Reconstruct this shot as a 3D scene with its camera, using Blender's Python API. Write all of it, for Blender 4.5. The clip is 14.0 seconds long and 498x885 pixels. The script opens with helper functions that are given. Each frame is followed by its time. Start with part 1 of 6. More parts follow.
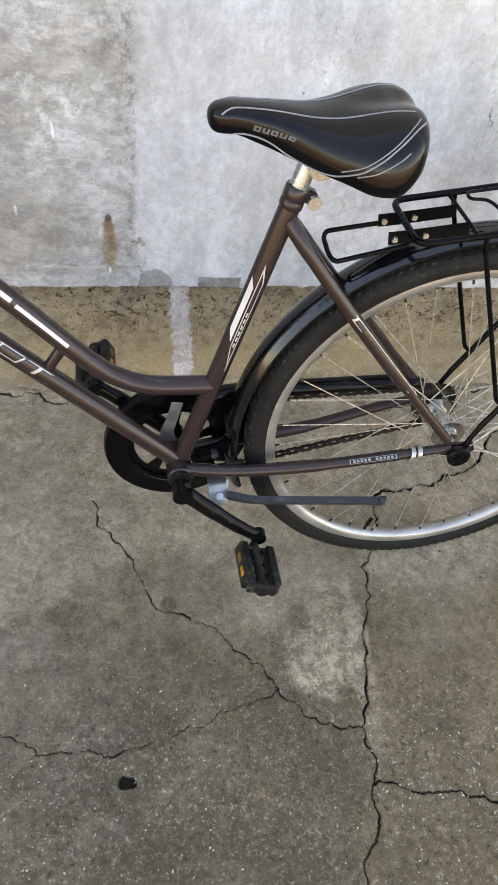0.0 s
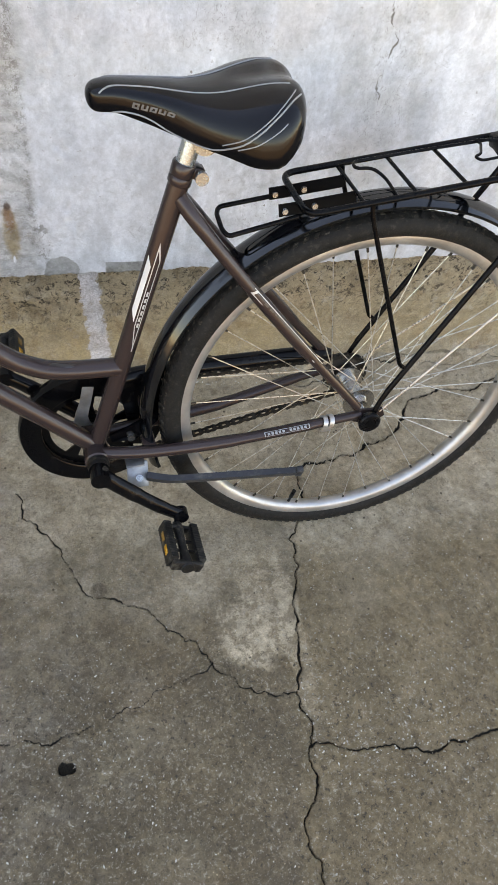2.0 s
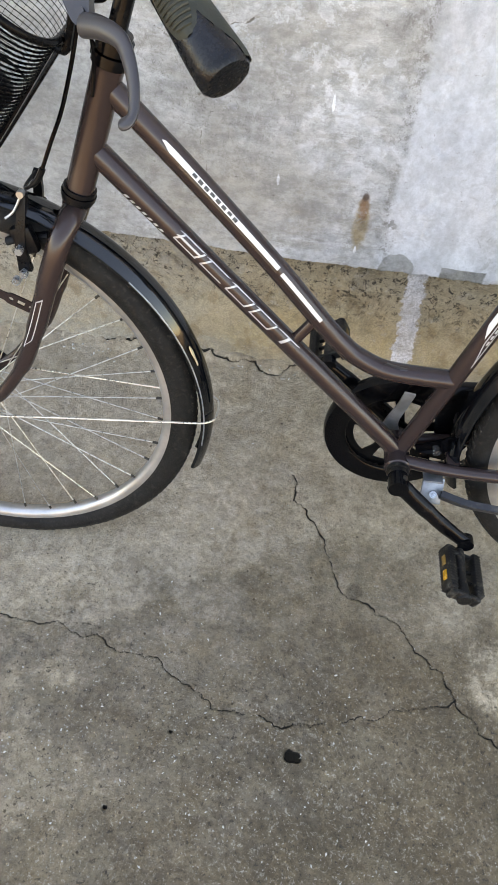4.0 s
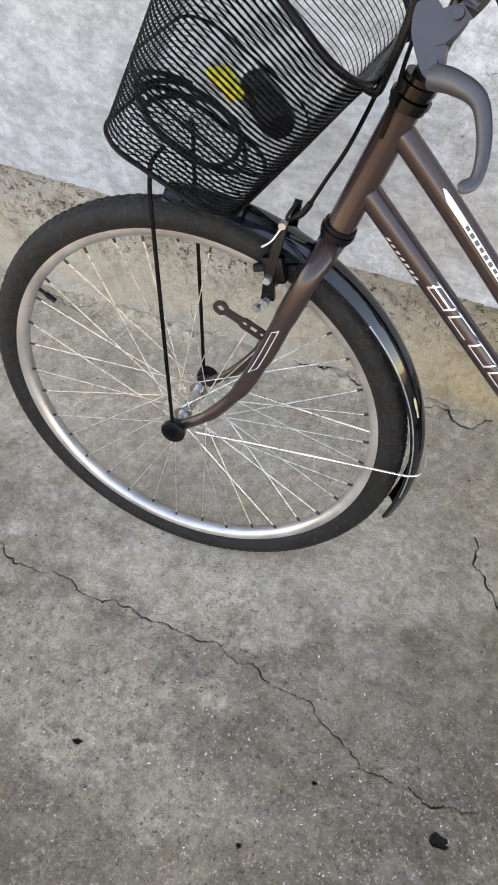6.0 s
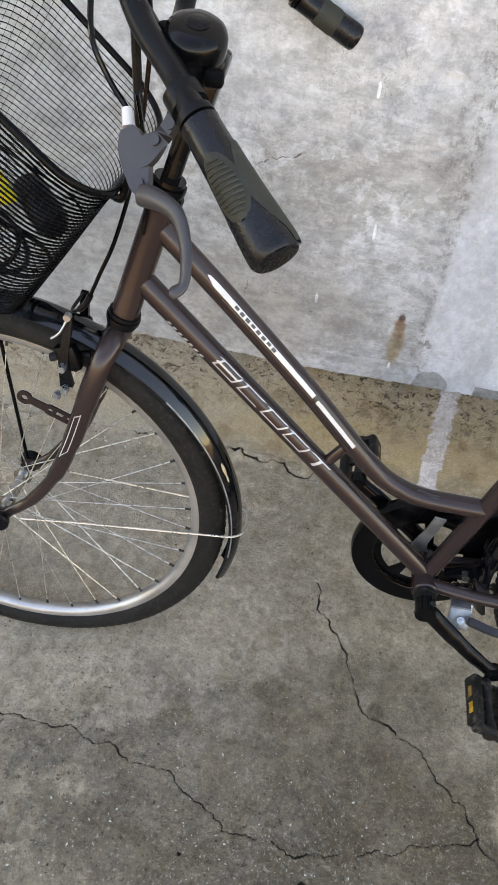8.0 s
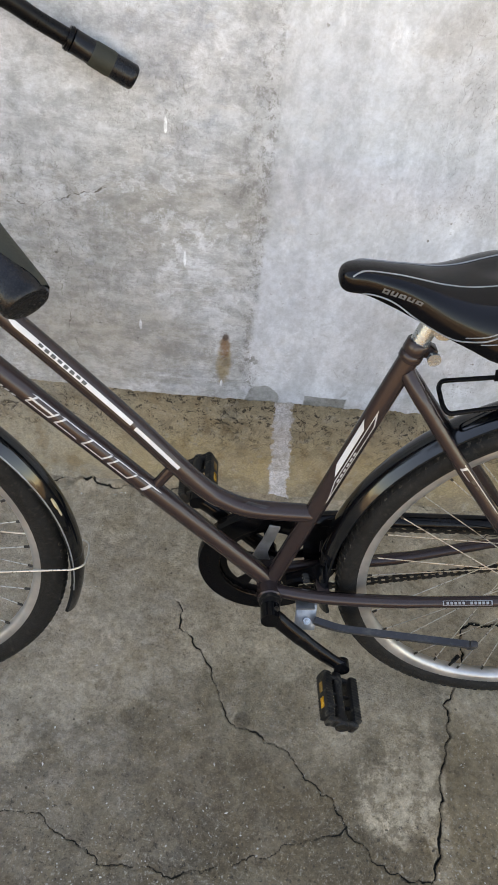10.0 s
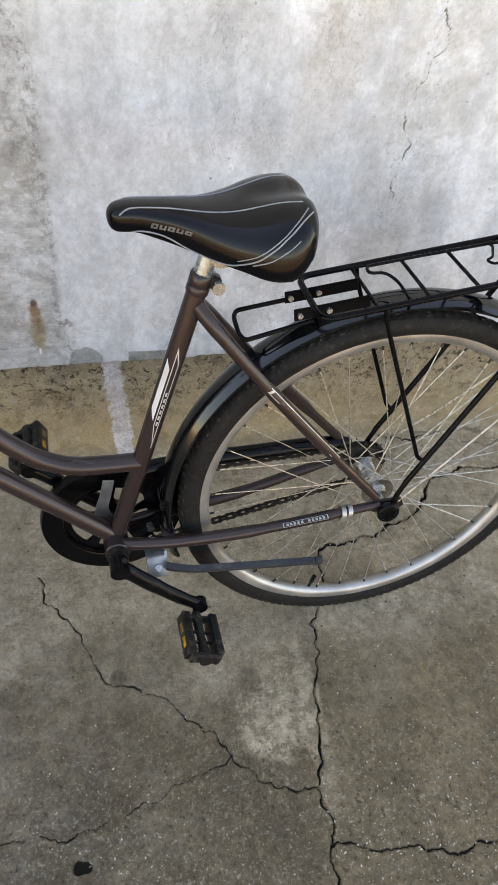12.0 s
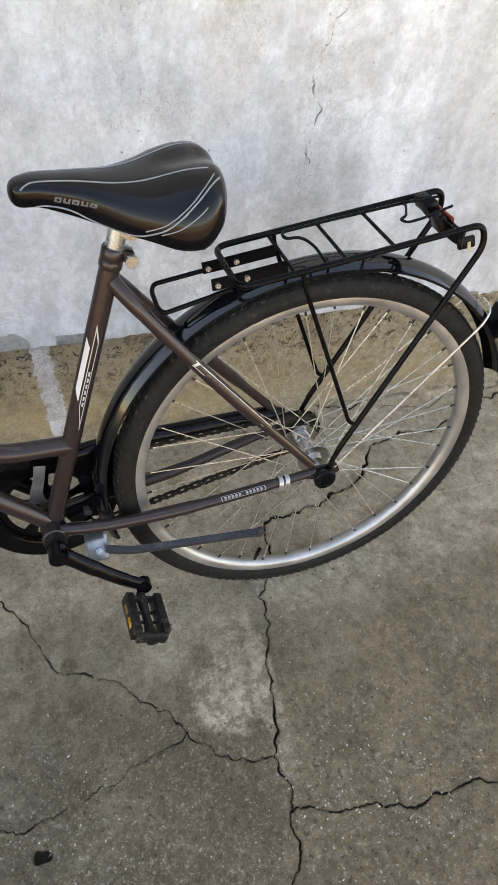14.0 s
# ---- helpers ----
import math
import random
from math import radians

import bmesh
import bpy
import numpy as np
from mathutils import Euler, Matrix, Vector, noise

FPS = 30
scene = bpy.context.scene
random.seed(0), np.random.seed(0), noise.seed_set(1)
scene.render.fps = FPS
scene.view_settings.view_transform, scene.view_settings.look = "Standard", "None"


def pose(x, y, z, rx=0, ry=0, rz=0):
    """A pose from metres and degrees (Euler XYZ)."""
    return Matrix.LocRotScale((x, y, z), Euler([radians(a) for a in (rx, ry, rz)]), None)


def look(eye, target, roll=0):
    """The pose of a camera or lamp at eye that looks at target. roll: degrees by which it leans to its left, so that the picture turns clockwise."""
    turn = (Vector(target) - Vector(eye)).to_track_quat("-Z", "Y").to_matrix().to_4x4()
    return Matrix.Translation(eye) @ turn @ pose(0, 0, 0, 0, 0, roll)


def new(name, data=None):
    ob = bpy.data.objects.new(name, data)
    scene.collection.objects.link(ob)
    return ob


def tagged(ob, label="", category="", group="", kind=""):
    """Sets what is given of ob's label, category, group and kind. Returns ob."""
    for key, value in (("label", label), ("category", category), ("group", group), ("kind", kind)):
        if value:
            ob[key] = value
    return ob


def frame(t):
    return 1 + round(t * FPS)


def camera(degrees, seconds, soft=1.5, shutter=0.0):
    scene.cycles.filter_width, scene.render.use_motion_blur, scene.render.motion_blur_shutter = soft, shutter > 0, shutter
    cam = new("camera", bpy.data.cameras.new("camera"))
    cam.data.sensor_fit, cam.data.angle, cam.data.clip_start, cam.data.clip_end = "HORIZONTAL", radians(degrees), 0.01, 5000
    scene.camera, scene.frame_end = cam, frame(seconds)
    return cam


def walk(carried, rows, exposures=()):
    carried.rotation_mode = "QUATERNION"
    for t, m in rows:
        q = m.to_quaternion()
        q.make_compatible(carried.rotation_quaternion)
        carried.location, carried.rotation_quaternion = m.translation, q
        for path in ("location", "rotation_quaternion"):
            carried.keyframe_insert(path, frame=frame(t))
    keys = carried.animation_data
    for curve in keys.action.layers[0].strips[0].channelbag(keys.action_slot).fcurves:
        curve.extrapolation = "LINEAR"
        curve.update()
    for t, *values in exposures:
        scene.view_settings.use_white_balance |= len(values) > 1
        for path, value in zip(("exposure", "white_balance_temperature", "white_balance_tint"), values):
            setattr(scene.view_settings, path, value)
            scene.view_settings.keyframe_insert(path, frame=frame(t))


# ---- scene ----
import functools
# A bicycle leaning against a plastered wall on a cracked concrete floor.
cam = camera(37.0, 14.0, soft=0.7)
PATH = [
    (0, (-0.0564, -0.7249, 1.3482), (0.0832, -0.1629, 0.5329), 10.28),
    (0.5, (-0.0254, -0.7315, 1.3569), (0.1645, -0.1741, 0.5487), 12.30),
    (1, (0.0010, -0.7516, 1.3598), (0.2184, -0.2009, 0.5538), 12.84),
    (1.5, (0.0094, -0.7650, 1.3553), (0.2342, -0.2210, 0.5469), 12.23),
    (2, (-0.0082, -0.7604, 1.3549), (0.2003, -0.2192, 0.5402), 12.07),
    (2.5, (-0.0291, -0.7513, 1.3494), (0.1285, -0.1973, 0.5319), 10.24),
    (3, (-0.0661, -0.7327, 1.3465), (0.0143, -0.1753, 0.5201), 7.94),
    (3.5, (-0.1153, -0.7280, 1.3438), (-0.1043, -0.1713, 0.5132), 5.31),
    (4, (-0.1719, -0.7249, 1.3305), (-0.2309, -0.1852, 0.4907), 3.28),
    (4.2, (-0.1793, -0.7225, 1.3304), (-0.2788, -0.1880, 0.4910), 1.18),
    (4.7, (-0.2235, -0.7186, 1.3237), (-0.3795, -0.2018, 0.4820), -0.72),
    (5.2, (-0.2706, -0.7130, 1.3203), (-0.4703, -0.2083, 0.4804), -1.70),
    (5.75, (-0.3043, -0.7042, 1.3221), (-0.5288, -0.1996, 0.4885), -1.79),
    (6.3, (-0.2955, -0.6921, 1.3318), (-0.5089, -0.1670, 0.5079), -0.88),
    (6.5, (-0.2753, -0.6823, 1.3422), (-0.4702, -0.1350, 0.5283), -0.08),
    (7, (-0.2349, -0.6697, 1.3546), (-0.3890, -0.0978, 0.5489), 1.32),
    (7.2, (-0.2236, -0.6735, 1.3550), (-0.3591, -0.0929, 0.5522), 2.09),
    (7.7, (-0.2036, -0.6691, 1.3657), (-0.3176, -0.0734, 0.5706), 2.90),
    (8.25, (-0.1845, -0.6638, 1.3842), (-0.2813, -0.0491, 0.6014), 3.62),
    (8.8, (-0.1657, -0.6601, 1.4013), (-0.2426, -0.0288, 0.6296), 4.34),
    (9.3, (-0.1463, -0.6596, 1.4084), (-0.1951, -0.0203, 0.6409), 5.15),
    (9.5, (-0.1334, -0.6619, 1.4093), (-0.1594, -0.0213, 0.6418), 5.77),
    (10, (-0.0965, -0.6627, 1.4101), (-0.0633, -0.0226, 0.6425), 7.32),
    (10.5, (-0.0650, -0.6668, 1.4084), (0.0147, -0.0387, 0.6343), 7.83),
    (11, (-0.0385, -0.6778, 1.4061), (0.0804, -0.0559, 0.6320), 8.19),
    (11.5, (-0.0121, -0.6992, 1.4091), (0.1499, -0.0843, 0.6373), 8.42),
    (12, (0.0096, -0.7144, 1.4043), (0.1886, -0.1118, 0.6265), 8.36),
    (12.5, (0.0274, -0.7230, 1.4039), (0.2286, -0.1275, 0.6262), 8.64),
    (13, (0.0382, -0.7244, 1.3997), (0.2477, -0.1373, 0.6178), 8.64),
    (13.5, (0.0481, -0.7264, 1.3950), (0.2699, -0.1506, 0.6081), 8.68),
    (14, (0.0505, -0.7354, 1.3927), (0.2810, -0.1605, 0.6076), 8.56),
]
BRIGHT = [(0.0, 3.27, 11500, 18), (3.0, 3.25, 11400, 18), (3.5, 3.25, 11300, 17), (4.2, 3.52, 11000, 18), (5.2, 3.62, 10500, 19), (6.3, 3.62, 10300, 19), (7.2, 3.42, 10700, 19), (9.3, 3.02, 11200, 18), (10.0, 3.01, 11300, 18), (13.0, 3.06, 11500, 18), (14.0, 3.12, 11500, 18)]
walk(cam, [(t, look(eye, target, roll)) for t, eye, target, roll in PATH], BRIGHT)

# ---- world and light: the open shade of a wall, with the sun behind it ----
SUN_UP, SUN_TURN = 48, -35
world = bpy.data.worlds.new("clear_sky")
scene.world = world
world.use_nodes = True
wn = world.node_tree.nodes
sky = wn.new("ShaderNodeTexSky")
sky.sky_type = "NISHITA"
sky.sun_disc = False
sky.sun_elevation, sky.sun_rotation = radians(SUN_UP), radians(SUN_TURN)
sky.dust_density, sky.air_density, sky.ozone_density = 0.2, 1.0, 3.0
wn["Background"].inputs["Strength"].default_value = 0.105
world.node_tree.links.new(sky.outputs["Color"], wn["Background"].inputs["Color"])
sun = new("sun", bpy.data.lights.new("sun", "SUN"))
sun.data.energy, sun.data.angle, sun.data.color = 3.4, radians(0.6), (1.0, 0.90, 0.75)
a, b = radians(SUN_TURN), radians(SUN_UP)
way = Vector((math.sin(a) * math.cos(b), math.cos(a) * math.cos(b), math.sin(b)))
sun.matrix_world = look(way * 10, (0, 0, 0))


# ---- material helpers ----
class Nodes:
    """A node material under construction."""

    def __init__(self, name):
        self.mat = bpy.data.materials.new(name)
        self.mat.use_nodes = True
        self.tree = self.mat.node_tree
        self.bsdf = self.tree.nodes["Principled BSDF"]
        self.coord = self.add("ShaderNodeTexCoord").outputs["Object"]
        self.made = {}

    def add(self, kind):
        return self.tree.nodes.new(kind)

    def put(self, socket, value):
        if isinstance(value, bpy.types.NodeSocket):
            self.tree.links.new(value, socket)
        elif isinstance(value, (tuple, list)) and len(value) == 3 and socket.type == "RGBA":
            socket.default_value = (*value, 1)
        else:
            socket.default_value = value

    def noise(self, scale, detail=4, rough=0.6, stretch=(1, 1, 1), shift=(0, 0, 0), warp=0.0):
        key = (scale, detail, rough, stretch, shift, warp)
        if key in self.made:
            return self.made[key]
        m = self.add("ShaderNodeMapping")
        self.put(m.inputs["Vector"], self.coord)
        m.inputs["Scale"].default_value = stretch
        m.inputs["Location"].default_value = shift
        n = self.add("ShaderNodeTexNoise")
        self.put(n.inputs["Vector"], m.outputs["Vector"])
        n.inputs["Scale"].default_value, n.inputs["Detail"].default_value = scale, detail
        n.inputs["Roughness"].default_value, n.inputs["Distortion"].default_value = rough, warp
        self.made[key] = n.outputs["Fac"]
        return self.made[key]

    def voronoi(self, scale, feature="F1", stretch=(1, 1, 1)):
        m = self.add("ShaderNodeMapping")
        self.put(m.inputs["Vector"], self.coord)
        m.inputs["Scale"].default_value = stretch
        n = self.add("ShaderNodeTexVoronoi")
        n.feature = feature
        self.put(n.inputs["Vector"], m.outputs["Vector"])
        n.inputs["Scale"].default_value = scale
        return n

    def ramp(self, value, lo, hi, a=0.0, b=1.0):
        n = self.add("ShaderNodeMapRange")
        n.interpolation_type = "SMOOTHSTEP"
        for key, v in zip(("Value", "From Min", "From Max", "To Min", "To Max"), (value, lo, hi, a, b)):
            self.put(n.inputs[key], v)
        return n.outputs["Result"]

    def math(self, op, a, b=0.0):
        n = self.add("ShaderNodeMath")
        n.operation = op
        self.put(n.inputs[0], a)
        self.put(n.inputs[1], b)
        return n.outputs[0]

    def mix(self, fac, a, b, kind="MIX"):
        n = self.add("ShaderNodeMix")
        n.data_type, n.blend_type = "RGBA", kind
        self.put(n.inputs[0], fac)
        self.put(n.inputs[6], a)
        self.put(n.inputs[7], b)
        return n.outputs[2]

    def axis(self, which):
        if "axes" not in self.made:
            n = self.add("ShaderNodeSeparateXYZ")
            self.put(n.inputs[0], self.coord)
            self.made["axes"] = n.outputs
        return self.made["axes"][which]

    def attribute(self, name):
        n = self.add("ShaderNodeAttribute")
        n.attribute_name = name
        return n.outputs["Fac"]

    def near(self, x, y, rx, ry, axes=(0, 1), wobble=0.35, scale=14, crisp=0.2, square=False):
        """A soft-edged stain round (x, y) with radii rx, ry and an uneven rim."""
        dx = self.math("DIVIDE", self.math("SUBTRACT", self.axis(axes[0]), x), rx)
        dy = self.math("DIVIDE", self.math("SUBTRACT", self.axis(axes[1]), y), ry)
        if square:
            d = self.math("MAXIMUM", self.math("ABSOLUTE", dx), self.math("ABSOLUTE", dy))
        else:
            d = self.math("SQRT", self.math("ADD", self.math("MULTIPLY", dx, dx), self.math("MULTIPLY", dy, dy)))
        n = self.math("MULTIPLY", self.math("SUBTRACT", self.noise(scale, 5, 0.65), 0.5), wobble * 4)
        return self.ramp(self.math("ADD", d, n), 0.95 + crisp, 0.95 - crisp)

    def done(self, colour, rough=0.8, metal=0.0, bump=None, depth=0.002, spec=0.5, coat=0.0):
        self.put(self.bsdf.inputs["Base Color"], colour)
        self.put(self.bsdf.inputs["Roughness"], rough)
        self.put(self.bsdf.inputs["Metallic"], metal)
        self.put(self.bsdf.inputs["Specular IOR Level"], spec)
        self.put(self.bsdf.inputs["Coat Weight"], coat)
        if bump is not None:
            n = self.add("ShaderNodeBump")
            n.inputs["Distance"].default_value = depth
            n.inputs["Strength"].default_value = 1.0
            self.put(n.inputs["Height"], bump)
            self.put(self.bsdf.inputs["Normal"], n.outputs["Normal"])
        return self.mat


def plain(name, colour, rough, metal=0.0, vary=0.25, scale=60.0, grain=0.0006, coat=0.0, spec=0.5, dust=0.0):
    """A worn, slightly uneven coat of one colour with fine scratches and dust."""
    n = Nodes(name)
    fine, broad = n.noise(scale * 6, 3), n.noise(scale * 0.35, 4, 0.65)
    dark, light = [tuple(min(1, c * k) for c in colour) for k in (1 - vary, 1 + vary)]
    tint = n.mix(n.ramp(broad, 0.3, 0.7), dark, light)
    if dust:
        tint = n.mix(n.math("MULTIPLY", n.ramp(n.noise(scale * 0.9, 6, 0.7), 0.5, 0.72), dust), tint, (0.30, 0.27, 0.22))
    r = n.ramp(n.math("ADD", n.math("MULTIPLY", fine, 0.4), n.math("MULTIPLY", broad, 0.6)), 0.3, 0.7, max(0.02, rough - 0.08), rough + 0.1)
    return n.done(tint, r, metal, fine if grain else None, grain, spec, coat)


# ---- materials ----
def concrete_floor():
    n = Nodes("floor_concrete")
    x, y = n.axis(0), n.axis(1)
    times = lambda a, b: n.math("MULTIPLY", a, b)
    broad, mid = n.noise(2.4, 6, 0.62), n.noise(10, 7, 0.68, shift=(3, 1, 0), warp=0.4)
    fine, grit = n.noise(75, 6, 0.72), n.noise(380, 4, 0.75)
    slab = n.ramp(n.math("ADD", x, n.math("MULTIPLY", y, -0.22)), 0.405, 0.425)
    c = n.mix(n.ramp(broad, 0.32, 0.68), (0.106, 0.085, 0.058), (0.194, 0.151, 0.095))
    c = n.mix(n.ramp(mid, 0.40, 0.72, 0, 0.45), c, (0.228, 0.178, 0.114))
    c = n.mix(n.ramp(n.noise(5.0, 5, 0.65, shift=(7, 2, 1)), 0.52, 0.68, 0, 0.5), c, (0.165, 0.114, 0.056))
    c = n.mix(times(slab, 0.72), c, n.mix(n.ramp(mid, 0.35, 0.65), (0.178, 0.135, 0.078), (0.226, 0.174, 0.104)))
    c = n.mix(times(n.near(-0.02, -0.50, 0.36, 0.20), 0.5), c, (0.106, 0.085, 0.053))
    # ochre and pale washes
    for px, py, rx, ry, k, col in (
        (-0.40, -0.06, 0.26, 0.055, 0.55, (0.267, 0.190, 0.092)), (-0.20, 0.05, 0.20, 0.10, 0.5, (0.139, 0.098, 0.056)), (-0.06, 0.17, 0.20, 0.10, 0.45, (0.226, 0.172, 0.113)),
        (0.62, -0.05, 0.25, 0.16, 0.35, (0.116, 0.085, 0.048)), (0.02, -0.32, 0.16, 0.10, 0.35, (0.116, 0.085, 0.050)), (-0.02, -0.14, 0.10, 0.05, 0.4, (0.211, 0.168, 0.111)), (0.09, -0.20, 0.09, 0.07, 0.45, (0.139, 0.110, 0.074))):
        c = n.mix(times(n.near(px, py, rx, ry), k), c, col)
    c = n.mix(times(n.near(-0.62, -0.36, 0.55, 0.34, wobble=0.5, crisp=0.5), n.ramp(n.noise(17, 7, 0.74, shift=(4, 1, 6)), 0.36, 0.60, 0.15, 0.55)), c, (0.242, 0.218, 0.184))
    # dust by the wall foot and front wheel, made paler to offset shade there
    blot = n.noise(13, 8, 0.72, shift=(5, 8, 2), warp=0.5)
    dusty = n.ramp(n.math("ADD", y, times(n.math("SUBTRACT", n.noise(4.2, 6, 0.66, shift=(1, 3, 8)), 0.5), 0.75)), -0.27, 0.05)
    dust = n.mix(n.ramp(blot, 0.36, 0.62), (0.335, 0.272, 0.188), (0.550, 0.472, 0.362))
    dust = n.mix(n.ramp(fine, 0.44, 0.60, 0, 0.45), dust, (0.600, 0.522, 0.410))
    c = n.mix(times(dusty, 0.9), c, dust)
    c = n.mix(times(n.ramp(n.noise(23, 7, 0.74, shift=(8, 1, 1), warp=0.4), 0.585, 0.625, 0, 0.6), dusty), c, (0.170, 0.140, 0.104))
    # a cold grey film of old cement in loose islands over the open floor
    c = n.mix(times(n.ramp(n.noise(6.5, 8, 0.72, shift=(2, 6, 5), warp=0.7), 0.50, 0.60, 0, 0.40), n.ramp(x, 0.35, -0.10, 0.15, 1.0)), c, (0.250, 0.212, 0.148))
    c = n.mix(times(n.near(-0.70, 0.04, 0.52, 0.34, wobble=0.5, crisp=0.45), n.ramp(n.noise(30, 7, 0.75, shift=(2, 2, 9)), 0.38, 0.58, 0.40, 0.90)), c, (0.500, 0.440, 0.365))
    # pale cement bloom with crisp broken edges
    bloom = n.ramp(n.noise(34, 7, 0.78), 0.42, 0.56)
    for px, py, rx, ry, k in ((0.262, -0.285, 0.072, 0.074, 1.0), (0.305, -0.17, 0.062, 0.085, 0.55), (0.34, -0.30, 0.022, 0.16, 0.6), (-0.66, -0.20, 0.26, 0.13, 0.55), (-0.80, -0.47, 0.26, 0.14, 0.5), (-0.58, -0.58, 0.2, 0.07, 0.4), (-0.525, -0.405, 0.034, 0.026, 0.75), (-0.60, -0.42, 0.03, 0.03, 0.5), (-0.33, -0.145, 0.16, 0.05, 0.4), (-0.05, -0.02, 0.12, 0.05, 0.35), (0.13, -0.06, 0.08, 0.07, 0.3)):
        c = n.mix(times(times(n.near(px, py, rx, ry, wobble=0.5), k), n.ramp(bloom, 0, 1, 0.30, 1.0)), c, (0.520, 0.440, 0.325))
    sand = n.math("MULTIPLY", n.ramp(fine, 0.46, 0.62), n.ramp(mid, 0.36, 0.62, 0.35, 0.95))
    c = n.mix(times(sand, 0.32), c, (0.318, 0.247, 0.158))
    c = n.mix(n.ramp(n.noise(120, 5, 0.75, shift=(1, 8, 3)), 0.57, 0.66, 0, 0.45), c, (0.072, 0.055, 0.032))
    scale_edge = n.noise(21, 8, 0.80, shift=(6, 4, 2), warp=0.6)
    c = n.mix(n.ramp(scale_edge, 0.515, 0.54, 0, n.ramp(broad, 0.4, 0.6, 0.05, 0.28)), c, (0.268, 0.216, 0.151))
    c = n.mix(n.ramp(scale_edge, 0.44, 0.40, 0, 0.18), c, (0.101, 0.077, 0.050))
    flecks = n.noise(165, 7, 0.82, shift=(3, 9, 1))
    c = n.mix(n.ramp(flecks, 0.575, 0.605, 0, n.ramp(mid, 0.38, 0.60, 0.35, 0.95)), c, (0.40, 0.375, 0.32))
    c = n.mix(n.ramp(flecks, 0.41, 0.375, 0, 0.45), c, (0.048, 0.036, 0.024))
    grains = n.noise(88, 6, 0.82, shift=(5, 5, 5))
    worn = n.ramp(n.math("ADD", y, times(n.math("SUBTRACT", broad, 0.5), 0.9)), -0.20, -0.40, 0.25, 0.9)
    c = n.mix(times(n.ramp(grains, 0.58, 0.615), worn), c, (0.37, 0.345, 0.29))
    c = n.mix(times(n.ramp(grains, 0.425, 0.39), worn), c, (0.051, 0.045, 0.036))
    chips = n.voronoi(95)
    c = n.mix(n.ramp(chips.outputs["Distance"], 0.17, 0.10, 0, n.ramp(n.noise(13, 4), 0.5, 0.62, 0, 0.7)), c, (0.507, 0.397, 0.256))
    holes = n.voronoi(46)
    c = n.mix(n.ramp(holes.outputs["Distance"], 0.14, 0.08, 0, n.ramp(n.noise(9, 4, shift=(2, 5, 0)), 0.5, 0.6, 0, 0.85)), c, (0.049, 0.035, 0.021))
    c = n.mix(n.ramp(grit, 0.34, 0.66, 0.22, 0), c, (0.070, 0.053, 0.032))
    for px, py, r, k in ((-0.017, -0.167, 0.016, 0.55), (0.522, -0.337, 0.016, 0.35), (-0.29, -0.12, 0.013, 0.3), (-0.47, -0.19, 0.012, 0.3)):
        c = n.mix(times(n.near(px, py, r, r, wobble=0.12, crisp=0.12), k), c, (0.089, 0.068, 0.046))
    c = n.mix(1.0, c, n.ramp(n.noise(46, 8, 0.80, shift=(9, 2, 7), warp=0.5), 0.36, 0.64, 0.80, 1.20), "MULTIPLY")
    c = n.mix(1.0, c, n.ramp(n.noise(150, 6, 0.85, shift=(2, 7, 9)), 0.38, 0.62, 0.90, 1.11), "MULTIPLY")
    c = n.mix(1.0, c, (0.990, 0.940, 0.888), "MULTIPLY")
    c = n.mix(1.0, c, n.ramp(n.noise(7.5, 6, 0.70, shift=(4, 4, 4)), 0.34, 0.66, 0.86, 1.12), "MULTIPLY")
    # near-black in the cracks, which hold dark soil, and in the holes
    edge = n.math("ADD", n.attribute("darkening"), times(n.math("SUBTRACT", n.noise(420, 3, 0.7), 0.5), 0.9))
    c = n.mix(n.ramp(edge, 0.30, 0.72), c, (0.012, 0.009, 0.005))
    relief = n.math("ADD", times(fine, 0.8), n.math("ADD", times(grit, 0.12), n.math("ADD", times(mid, 0.6), times(flecks, 0.9))))
    return n.done(c, n.ramp(mid, 0.3, 0.7, 0.60, 0.86), 0, relief, 0.0048, 0.3)


